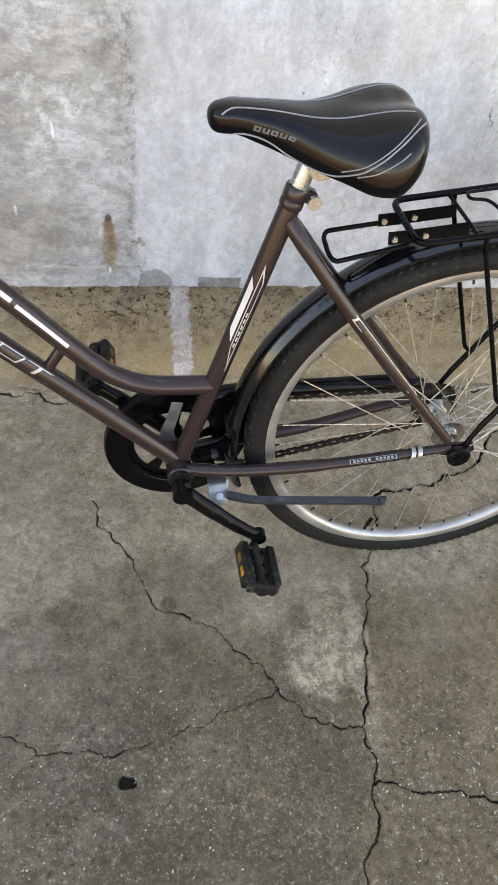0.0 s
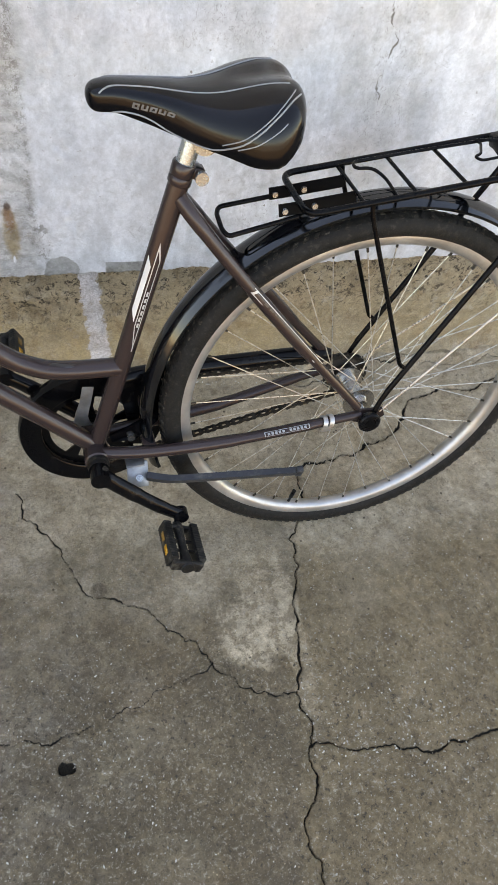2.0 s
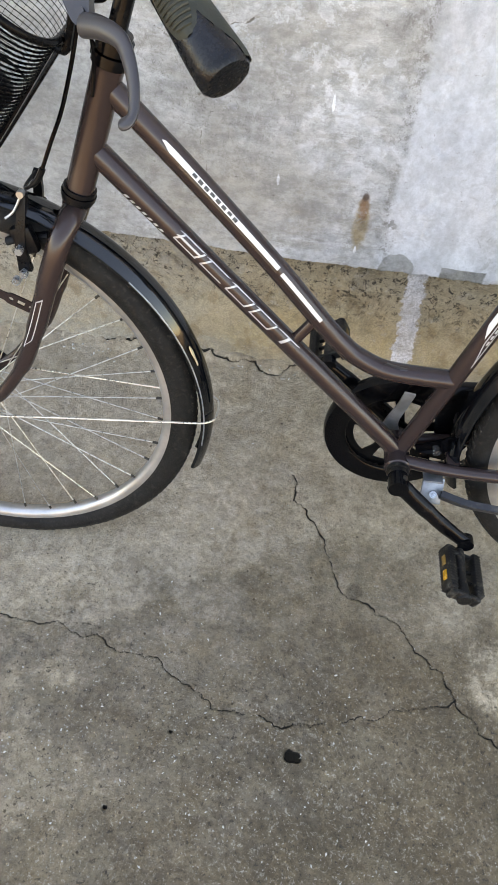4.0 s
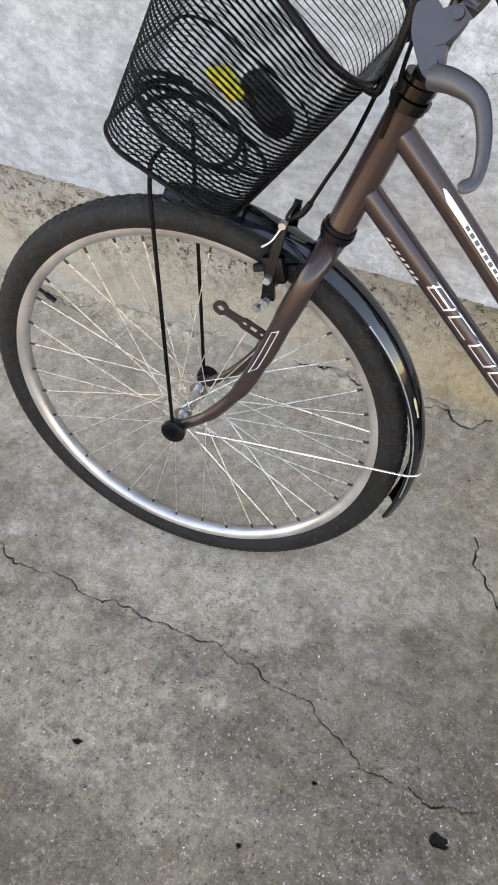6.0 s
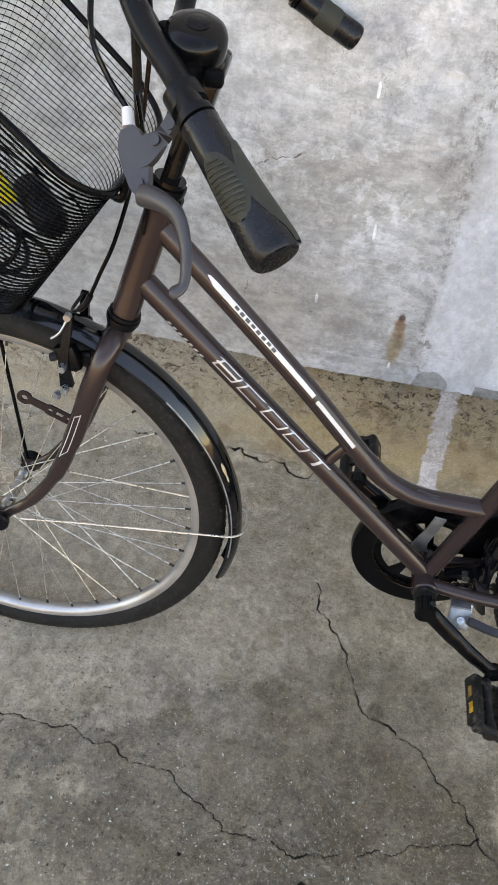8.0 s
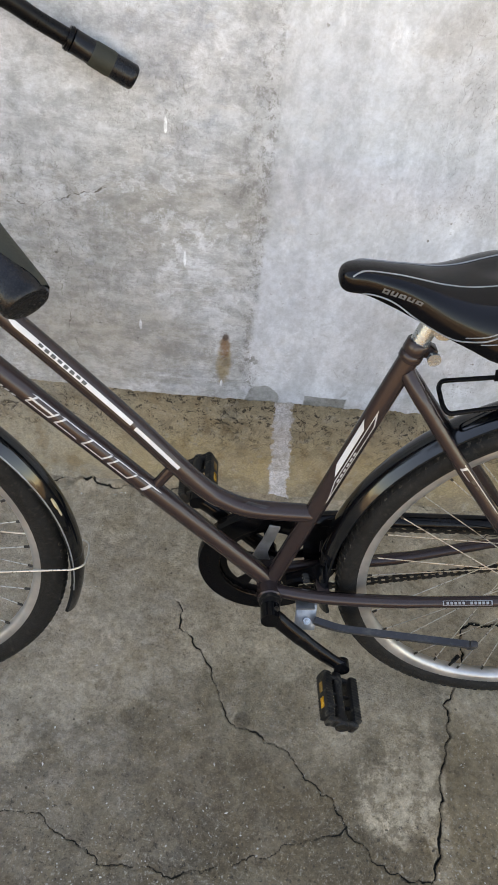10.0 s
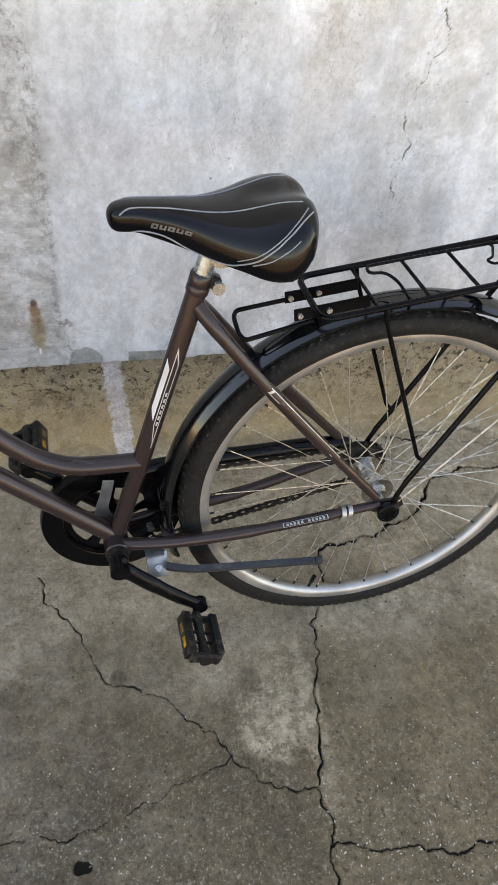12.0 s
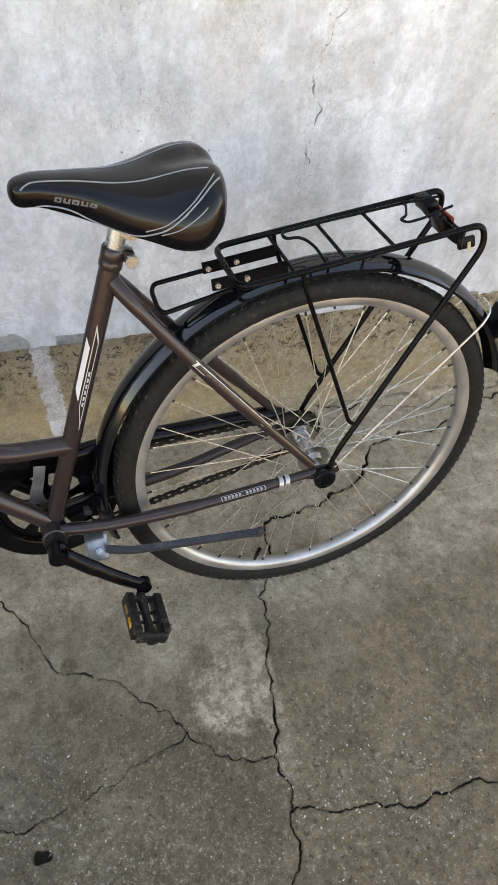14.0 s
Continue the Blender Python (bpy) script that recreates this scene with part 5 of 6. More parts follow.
def build_pedal(centre, tilt, inner):
    """A plastic block pedal on its spindle, with amber reflectors in its long sides."""
    m = Matrix.Translation(centre) @ Matrix.Rotation(tilt, 4, "Y")
    pt = lambda x, y, z: m @ V(x, y * inner, z)
    turn = m.to_3x3()
    b = B()
    sweep(b, [pt(0, y, 0) for y in (-0.050, -0.036, -0.02, 0.0, 0.02, 0.036, 0.046)], [0.0075, 0.0095, 0.0085, 0.0072, 0.0085, 0.0112, 0.0105], 14)
    block(b, pt(0, -0.037, 0), (0.050, 0.007, 0.015), turn, 0.003)
    block(b, pt(0, 0.042, 0), (0.050, 0.010, 0.021), turn, 0.004)
    rod(b, pt(0, 0.044, 0), pt(0, 0.050, 0), 0.0125, 16, 0.0110)
    for y in (-0.008, 0.012):
        block(b, pt(0, y, 0), (0.040, 0.0035, 0.007), turn, 0.001)
    body = part("pedal", b, PEDAL, bike, "dusty black plastic pedal")
    for x in (-0.0255, 0.0255):
        b = B()
        block(b, pt(x, -0.002, 0), (0.0145, 0.082, 0.0265), turn, 0.0035)
        block(b, pt(x * 0.86, 0.042, 0), (0.012, 0.012, 0.022), turn, 0.004)
        for k in range(15):
            for z in (-0.0135, 0.0135):
                block(b, pt(x, -0.0385 + 0.0053 * k, z * 0.975), (0.0125, 0.0024, 0.0014), turn)
        side = part("tread", b, PEDAL, body, "ribbed rubber tread bar")
        for y in (-0.015, 0.013):
            b = B()
            block(b, pt(x + math.copysign(0.0072, x), y, 0.0), (0.0025, 0.018, 0.009), turn, 0.0008)
            # one of each pair is a duller brown
            part("reflector", b, AMBER if y * inner < 0 else AMBER_DULL, body, "amber reflector" if y * inner < 0 else "dull brown reflector")


ARM = [(0.0, 0.290), (0.018, 0.277), (0.055, 0.248), (0.097, 0.217), (0.129, 0.197)]
for s, sign in ((-1, 1), (1, -1)):
    ys = [0.066, 0.070, 0.080, 0.090, 0.096] if s < 0 else [0.074, 0.076, 0.082, 0.090, 0.096]
    b = B()
    pts = [V(sign * x, s * y, BB.z + sign * (z - BB.z)) for (x, z), y in zip(ARM, ys)]
    sweep(b, spline(pts, 5), [0.0172] * 5 + [0.0160] * 6 + [0.0145] * 5 + [0.0135] * 5, 16, flat=0.62, up=(0, 0, 1))
    rod(b, V(0, s * 0.052, BB.z), V(0, s * 0.080, BB.z), 0.0165, 18)
    end = pts[-1]
    rod(b, end - V(0, s * 0.009, 0), end + V(0, s * 0.009, 0), 0.0135, 16)
    arm = part("crank_arm", b, BLACK, bike, "glossy black steel crank arm")
    b = B()
    rod(b, V(0, s * 0.036, BB.z), V(0, s * 0.056, BB.z), 0.0145, 18)
    rod(b, V(0, s * 0.034, BB.z), V(0, s * 0.043, BB.z), 0.0190, 18)
    part("bearing_cup", b, PEDAL, arm)
    if s < 0:
        b = B()
        rod(b, V(-0.012, s * 0.066, BB.z - 0.016), V(0.010, s * 0.066, BB.z + 0.016), 0.0045, 10)
        part("cotter_pin", b, CHAIN, arm)
    build_pedal(end + (V(-0.008, -0.056, -0.014) if s < 0 else V(0, 0.056, 0)), radians(24) if s < 0 else radians(-30), -1 if s < 0 else 1)

# kickstand, folded up
b = B()
block(b, (0.065, -0.037, 0.251), (0.036, 0.005, 0.046), basis((1, 0.05, -0.1), (0, 0.65, 1)), 0.001)
block(b, (0.062, -0.026, 0.275), (0.032, 0.030, 0.004), basis((1, 0, 0)), 0.001)
stand = part("kickstand", b, ZINC, bike, "folded kickstand on a zinc plate")
b = B()
rod(b, (0.067, -0.040, 0.245), (0.067, -0.046, 0.2495), 0.0065, 12)
rod(b, (0.067, -0.045, 0.2488), (0.067, -0.0475, 0.2507), 0.0032, 6)
part("bolt", b, CHROME, stand)
b = B()
leg = rounded([(0.080, -0.044, 0.250), (0.120, -0.056, 0.246), (0.338, -0.087, 0.2565)], 0.03)
strap(b, leg, [0.021] * 3 + [0.0185] * (len(leg) - 3), 0.011, (0, -0.55, 1))
block(b, (0.342, -0.0875, 0.256), (0.013, 0.012, 0.032), basis((1, -0.1, 0.05), (0, -0.5, 1)), 0.003)
part("leg", b, GREYCOAT, stand, "blue-grey coated stand leg")
b = B()
for k in (0, 1):
    revolve(b, [(0.0118, -0.004), (0.0118, 0.004), (0.0098, 0.004), (0.0098, -0.004)], Matrix.Translation((0.383 + 0.011 * k, -0.0622, 0.3445 + 0.002 * k)) @ Matrix.Rotation(radians(90), 4, "Z") @ Matrix.Rotation(radians(8), 4, "X"), 18)
block(b, (0.388, -0.066, 0.331), (0.018, 0.004, 0.010), None, 0.001)
part("stay_clamp", b, ALLOY, bike, "shiny clamp bands on the chain stay")

# ---- fork, headset, handlebar ----
axis = (HT1 - HT0).normalized()
b = B()
sweep(b, [HT0 - axis * 0.030, HT0 - axis * 0.012], [0.0175, 0.0185], 18)
fork = part("fork", b, BROWN, bike, "brown raked fork with curved blades")
for s in (-1, 1):
    b = B()
    sweep(b, spline([(-0.4935, s * 0.004, 0.690), (-0.497, s * 0.030, 0.683), (-0.508, s * 0.046, 0.658), (-0.530, s * 0.051, 0.600), (-0.555, s * 0.053 - 0.004, 0.528), (-0.585, s * 0.054 - 0.007, 0.458), (-0.630, s * 0.055 - 0.010, 0.394), (-0.675, s * 0.055 - 0.012, 0.356)], 5), [0.0165] * 6 + [0.0158] * 10 + [0.0145] * 5 + [0.0125] * 5 + [0.0100] * 5 + [0.0085] * 5, 16, flat=0.85, up=(1, 0, 0))
    part("fork_blade", b, BROWN, fork)
    b = B()
    strap(b, [(-0.668, s * 0.055 - 0.012, 0.361), (-0.684, s * 0.056 - 0.012, 0.352), (-0.692, s * 0.056 - 0.012, 0.345)], [0.014, 0.026, 0.02], 0.005, (-0.6, 0, 0.8))
    part("dropout", b, BROWN, fork)
b = B()
for k, (d, r) in enumerate(((-0.010, 0.0205), (-0.004, 0.0228), (0.003, 0.0215))):
    rod(b, HT0 + axis * (d - 0.003), HT0 + axis * (d + 0.003), r, 22)
part("lower_headset", b, PLASTIC, bike, "black headset cup")
b = B()
for d, r in ((0.002, 0.0215), (0.009, 0.0235), (0.017, 0.0205), (0.024, 0.0220), (0.031, 0.0190)):
    rod(b, HT1 + axis * (d - 0.0032), HT1 + axis * (d + 0.0032), r, 22)
part("upper_headset", b, BLACK, bike, "black headset rings")

BAR_MID = V(-0.425, 0, 1.040)
near_bar = [(-0.430, -0.040, 1.062), (-0.436, -0.085, 1.098), (-0.428, -0.120, 1.112), (-0.408, -0.146, 1.090), (-0.374, -0.180, 1.066), (-0.345, -0.222, 1.046), (-0.272, -0.294, 0.985)]
far_bar = [(-0.430, 0.050, 1.040), (-0.433, 0.100, 1.046), (-0.431, 0.145, 1.078), (-0.416, 0.185, 1.101), (-0.392, 0.205, 1.099), (-0.354, 0.228, 1.072), (-0.318, 0.243, 1.050), (-0.248, 0.258, 1.010)]
b = B()
sweep(b, spline([V(*p) for p in far_bar[::-1]] + [BAR_MID] + [V(*p) for p in near_bar], 6), 0.0112, 14)
bar = part("handlebar", b, PLASTIC, bike, "black swept-back handlebar")
b = B()
stem_top = HT1 + axis * 0.165
sweep(b, [HT1 + axis * 0.02, HT1 + axis * 0.10, stem_top - axis * 0.01, stem_top], [0.0112, 0.0112, 0.0145, 0.0120], 16)
sweep(b, [stem_top - axis * 0.012, stem_top.lerp(BAR_MID, 0.5) + V(0, 0, 0.006), BAR_MID], [0.0145, 0.0135, 0.0150], 14)
rod(b, BAR_MID - V(0, 0.021, 0), BAR_MID + V(0, 0.021, 0), 0.0175, 18)
block(b, stem_top - axis * 0.020 + V(0.004, 0, 0), (0.030, 0.040, 0.070), basis(V(axis.z, 0, -axis.x), axis), 0.006)
part("stem", b, BLACK, bar, "black handlebar stem")


def build_grip(start, end, ribbed, sizes):
    """A moulded grip that widens to its end, with two soft panels and raised ribs."""
    start, end = V(*start), V(*end)
    d = (end - start).normalized()
    length = (end - start).length + 0.008
    side = d.cross(V(0, 0, 1)).normalized()
    upw = side.cross(d)
    if upw.z < 0:
        upw = -upw
    at = lambda s: start + d * (length * s)
    girth = lambda s: float(np.interp(s, [0, 0.35, 0.6, 0.85, 0.95, 1.0], sizes))
    b = B()
    stops = [0, 0.01, 0.05, 0.2, 0.35, 0.5, 0.65, 0.8, 0.92, 0.975, 1.0]
    sweep(b, [at(s) for s in stops] + [at(1.004)], [sizes[0] * 0.95, sizes[0] * 1.05] + [girth(s) for s in stops[2:-1]] + [sizes[-1] * 0.9, sizes[-1] * 0.68], 24)
    grip = part("grip", b, GRIP_HARD, bar, "dark moulded rubber grip")
    b = B()
    rod(b, at(-0.075), at(-0.045), 0.0152, 20)
    rod(b, at(-0.045), at(-0.015), 0.0162, 20)
    part("grip_collar", b, PLASTIC, grip)

    def panel(s0, s1, centre, half, lift):
        b = B()
        rows = []
        for i in range(17):
            t = i / 16
            s = s0 + (s1 - s0) * t
            h = half(t)
            rows.append([b.verts.new(at(s) + (girth(s) + lift * math.sin(math.pi * min(1, max(0.06, j / 12)) * 0.999 + 0.0)) * (side * math.cos(a) + upw * math.sin(a))) for j, a in ((j, centre(t) + h * (-1 + j / 6)) for j in range(13))])
        for r0, r1 in zip(rows, rows[1:]):
            for j in range(12):
                b.faces.new((r0[j], r0[j + 1], r1[j + 1], r1[j])).smooth = True
        return part("sleeve", b, GRIP_SOFT, grip, "soft grey-green grip panel")

    if not ribbed:
        b = B()
        sweep(b, [at(s) for s in (0.30, 0.33, 0.60, 0.63)], [girth(0.3), girth(0.33) + 0.0008, girth(0.6) + 0.0008, girth(0.63)], 24, cap=False)
        part("sleeve", b, GRIP_SOFT, grip, "soft grey-green grip panel")
        return grip
    panel(0.24, 0.985, lambda t: 2.35 - 0.35 * math.sin(math.pi * t), lambda t: 0.35 + 0.45 * math.sin(math.pi * min(1, t + 0.12)), 0.0012)
    if ribbed:
        panel(0.26, 0.74, lambda t: 0.55, lambda t: 0.12 + 0.72 * math.sqrt(max(0, math.sin(math.pi * t))), 0.0011)
        for k in range(11):
            s = 0.32 + 0.036 * k
            half = 0.62 * math.sqrt(math.sin(math.pi * (k + 0.8) / 11.6))
            b = B()
            sweep(b, [at(s + 0.014 * (j - 4) / 4) + (girth(s) + 0.0013) * (side * math.cos(a) + upw * math.sin(a)) for j, a in ((j, 0.55 + half * (-1 + j / 4)) for j in range(9))], 0.0013, 6)
            part("rib", b, GRIP_SOFT, grip)
    return grip


build_grip(near_bar[-2], near_bar[-1], True, [0.0158, 0.0172, 0.0190, 0.0212, 0.0216, 0.0205])
build_grip(far_bar[-2], far_bar[-1], False, [0.0150, 0.0155, 0.0160, 0.0165, 0.0165, 0.0158])

# bell
b = B()
bm_at = Matrix.Translation((-0.366, -0.140, 1.086)) @ V(0.15, -0.35, 0.93).to_track_quat("Y", "Z").to_matrix().to_4x4()
revolve(b, [(0.0, 0.0135), (0.012, 0.0130), (0.0205, 0.0110), (0.0250, 0.0075), (0.0268, 0.0020), (0.0268, -0.0080), (0.0258, -0.0120), (0.0, -0.0120)], bm_at, 32, closed=False)
bell = part("bell", b, BLACK, bar, "black handlebar bell")
b = B()
revolve(b, [(0.0, 0.0155), (0.008, 0.0150), (0.010, 0.0140), (0.010, 0.0115), (0.0, 0.0115)], bm_at, 18, closed=False)
part("cap", b, PLASTIC, bell)
b = B()
rod(b, (-0.372, -0.150, 1.052), (-0.366, -0.143, 1.082), 0.016, 16)
block(b, (-0.346, -0.160, 1.062), (0.016, 0.012, 0.014), None, 0.003)
block(b, (-0.385, -0.128, 1.080), (0.026, 0.030, 0.022), basis((0.6, -0.6, -0.3)), 0.004)
part("bell_clamp", b, MATTE, bell)

# brake lever
b = B()
strap(b, spline([(-0.364, -0.193, 1.049), (-0.376, -0.202, 1.029), (-0.388, -0.206, 1.017), (-0.400, -0.209, 1.006)], 4), [0.015, 0.014, 0.013, 0.013, 0.0125, 0.013, 0.015, 0.018, 0.021, 0.023, 0.024, 0.022, 0.018], 0.008, (0.62, 0.25, 0.72))
strap(b, spline([(-0.4105, -0.193, 1.0245), (-0.404, -0.203, 1.012), (-0.398, -0.213, 0.999), (-0.391, -0.227, 0.984)], 4), [0.012, 0.017, 0.021, 0.024, 0.026, 0.0265, 0.026, 0.025, 0.0235, 0.0215, 0.019, 0.015, 0.009], 0.0086, (0.92, -0.25, 0.08))
clamp = B()
revolve(clamp, [(0.0115, -0.008), (0.0165, -0.008), (0.0165, 0.008), (0.0115, 0.008)], Matrix.Translation((-0.362, -0.196, 1.054)) @ V(0.62, -0.6, -0.5).to_track_quat("Y", "Z").to_matrix().to_4x4(), 20)
lever = part("brake_lever", b, GUNMETAL, bar, "grey alloy brake lever and bracket")
part("clamp", clamp, PLASTIC, lever, "black clamp band")
b = B()
blade = spline([(-0.392, -0.229, 0.985), (-0.374, -0.243, 0.989), (-0.353, -0.262, 0.987), (-0.342, -0.281, 0.970), (-0.339, -0.295, 0.952), (-0.342, -0.300, 0.944), (-0.350, -0.301, 0.940)], 4)
sweep(b, blade, [0.0092, 0.0097, 0.0096, 0.0092, 0.0088, 0.0084, 0.0080, 0.0076, 0.0073, 0.0070, 0.0067, 0.0064, 0.0062, 0.0060, 0.0058, 0.0056, 0.0055, 0.0054, 0.0054, 0.0056, 0.0060, 0.0062, 0.0062, 0.0056, 0.0036], 14, flat=0.6, up=(0.3, 0.3, 1))
part("blade", b, GUNMETAL, lever)
for p in ((-0.384, -0.2075, 1.023), (-0.372, -0.2035, 1.036), (-0.394, -0.2235, 0.992)):
    b = B()
    n = V(-0.25, -0.75, 0.5)
    rod(b, V(*p), V(*p) + n * 0.0035, 0.0046, 12)
    part("rivet", b, GUNMETAL, lever)
b = B()
rod(b, (-0.411, -0.192, 1.026), (-0.4145, -0.184, 1.038), 0.0056, 12, 0.0046)
part("adjuster", b, WHITE, lever, "white plastic cable adjuster")


def cable(pts, r, name="brake_cable", material=None, label="thin black brake cable"):
    b = B()
    sweep(b, spline([V(*p) for p in pts], 7), r, 8)
    return part(name, b, material or BLACK, bike, label)


cable([(-0.4145, -0.184, 1.038), (-0.430, -0.182, 1.060), (-0.442, -0.180, 1.090), (-0.446, -0.150, 1.128), (-0.440, -0.105, 1.142), (-0.428, -0.070, 1.125), (-0.430, -0.050, 1.050), (-0.452, -0.040, 0.930), (-0.480, -0.034, 0.840), (-0.505, -0.030, 0.785), (-0.522, -0.028, 0.748)], 0.0025)
cable([(-0.415, -0.150, 1.040), (-0.425, -0.100, 0.985), (-0.438, -0.050, 0.925), (-0.445, -0.022, 0.880), (-0.452, -0.018, 0.840)], 0.0022)

# front rim brake
b = B()
sweep(b, spline([V(*p) for p in ((-0.520, -0.028, 0.752), (-0.530, -0.027, 0.735), (-0.545, -0.024, 0.722), (-0.552, -0.010, 0.718), (-0.552, 0.030, 0.716))], 5), [0.0042] * 8 + [0.0024] * (21 - 8), 8)
brake = part("front_brake", b, PLASTIC, bike, "black cantilever rim brake on the fork")
for s in (-1, 1):
    b = B()
    strap(b, spline([V(-0.560, s * 0.040, 0.612), V(-0.560, s * 0.042, 0.65), V(-0.554, s * 0.036, 0.69), V(-0.550, s * 0.030, 0.718)], 3), [0.018, 0.016, 0.014, 0.013, 0.013, 0.012, 0.012, 0.011, 0.011, 0.010], 0.009, (1, 0, 0.1))
    block(b, V(-0.556, s * 0.034, 0.655), (0.030, 0.016, 0.040), basis((1, 0, 0.25)), 0.005)
    part("arm", b, PLASTIC, brake)
    b = B()
    sweep(b, [V(-0.588, s * 0.021, 0.640), V(-0.560, s * 0.021, 0.652), V(-0.530, s * 0.021, 0.656)], [0.006, 0.007, 0.005], 10, flat=0.6)
    rod(b, V(-0.560, s * 0.020, 0.650), V(-0.560, s * 0.052, 0.648), 0.0032, 8)
    part("pad", b, PLASTIC, brake, "black brake pad")
    for z, x in ((0.612, -0.560), (0.648, -0.560), (0.600, -0.572)):
        b = B()
        rod(b, V(x, s * 0.046, z), V(x, s * 0.056, z), 0.0058, 6)
        part("bolt", b, CHROME, brake)
b = B()
rod(b, (-0.549, -0.034, 0.722), (-0.549, -0.043, 0.722), 0.0048, 10)
sweep(b, spline([V(-0.549, -0.040, 0.720), V(-0.560, -0.044, 0.700), V(-0.572, -0.046, 0.690)], 4), 0.0016, 6)
part("cable_anchor", b, ALLOY, brake)
# slotted lamp bracket below the brake
b = B()
p0, p1 = V(-0.566, -0.036, 0.5450), V(-0.628, -0.036, 0.574)
d = (p1 - p0).normalized()
w = V(-d.z, 0, d.x)
for c, r, k in ((p0, 0.0095, 0.36), (p0.lerp(p1, 0.42), 0.0095, 0.36), (p1, 0.0115, 0.42)):
    ring = [c + (d * math.cos(q) + w * math.sin(q)) * r for q in (2 * math.pi * t / 20 for t in range(20))]
    inner = [c + (p - c) * k for p in ring]
    rows = [[b.verts.new(p + V(0, y, 0)) for p in line] for line, y in ((ring, -0.0015), (inner, -0.0015), (inner, 0.0015), (ring, 0.0015))]
    for r0, r1 in zip(rows, rows[1:] + rows[:1]):
        for t in range(20):
            b.faces.new((r0[t], r0[(t + 1) % 20], r1[(t + 1) % 20], r1[t]))
for u in (-1, 1):
    strap(b, [p0 + w * u * 0.0066, p0.lerp(p1, 0.42) + w * u * 0.0066], 0.0056, 0.0029, w)
strap(b, [p0.lerp(p1, 0.50), p0.lerp(p1, 0.90)], [0.0130, 0.0120], 0.0028, w)
part("lamp_bracket", b, BROWN, brake, "empty slotted steel bracket")

# ---- basket: a tapered wire-mesh box hung tilted from the bar ----
BF, BU, BS = V(-math.cos(radians(25)), 0, math.sin(radians(25))), V(math.sin(radians(25)), 0, math.cos(radians(25))), V(0, 1, 0)
B0 = V(-0.602, -0.004, 0.738)


def basket_loop(h, count):
    """The rounded outline of the basket at height h (0 bottom, 1 rim)."""
    back, front, half = -0.052 * h, 0.182 - 0.014 * h, 0.090 + 0.055 * h
    r = 0.045 + 0.015 * h
    mid = (back + front) / 2
    lx, ly = (front - back) / 2 - r, half - r
    out = []
    per = 4 * lx + 4 * ly + 2 * math.pi * r
    for k in range(count):
        s = per * k / count
        parts_ = ((2 * ly, 0), (math.pi * r / 2, 1), (2 * lx, 2), (math.pi * r / 2, 3), (2 * ly, 4), (math.pi * r / 2, 5), (2 * lx, 6), (math.pi * r / 2, 7))
        for length, kind in parts_:
            if s <= length:
                break
            s -= length
        q = s / r
        u, v = {0: (-lx - r, -ly + s), 1: (-lx - r * math.cos(q), ly + r * math.sin(q)), 2: (-lx + s, ly + r), 3: (lx + r * math.sin(q), ly + r * math.cos(q)), 4: (lx + r, ly - s), 5: (lx + r * math.cos(q), -ly - r * math.sin(q)), 6: (lx - s, -ly - r), 7: (-lx - r * math.sin(q), -ly - r * math.cos(q))}[kind]
        out.append((mid + u, v))
    return out


def basket_place(h, u, v):
    return B0 + BF * u + BS * v + BU * (0.246 * h + 0.32 * h * u)


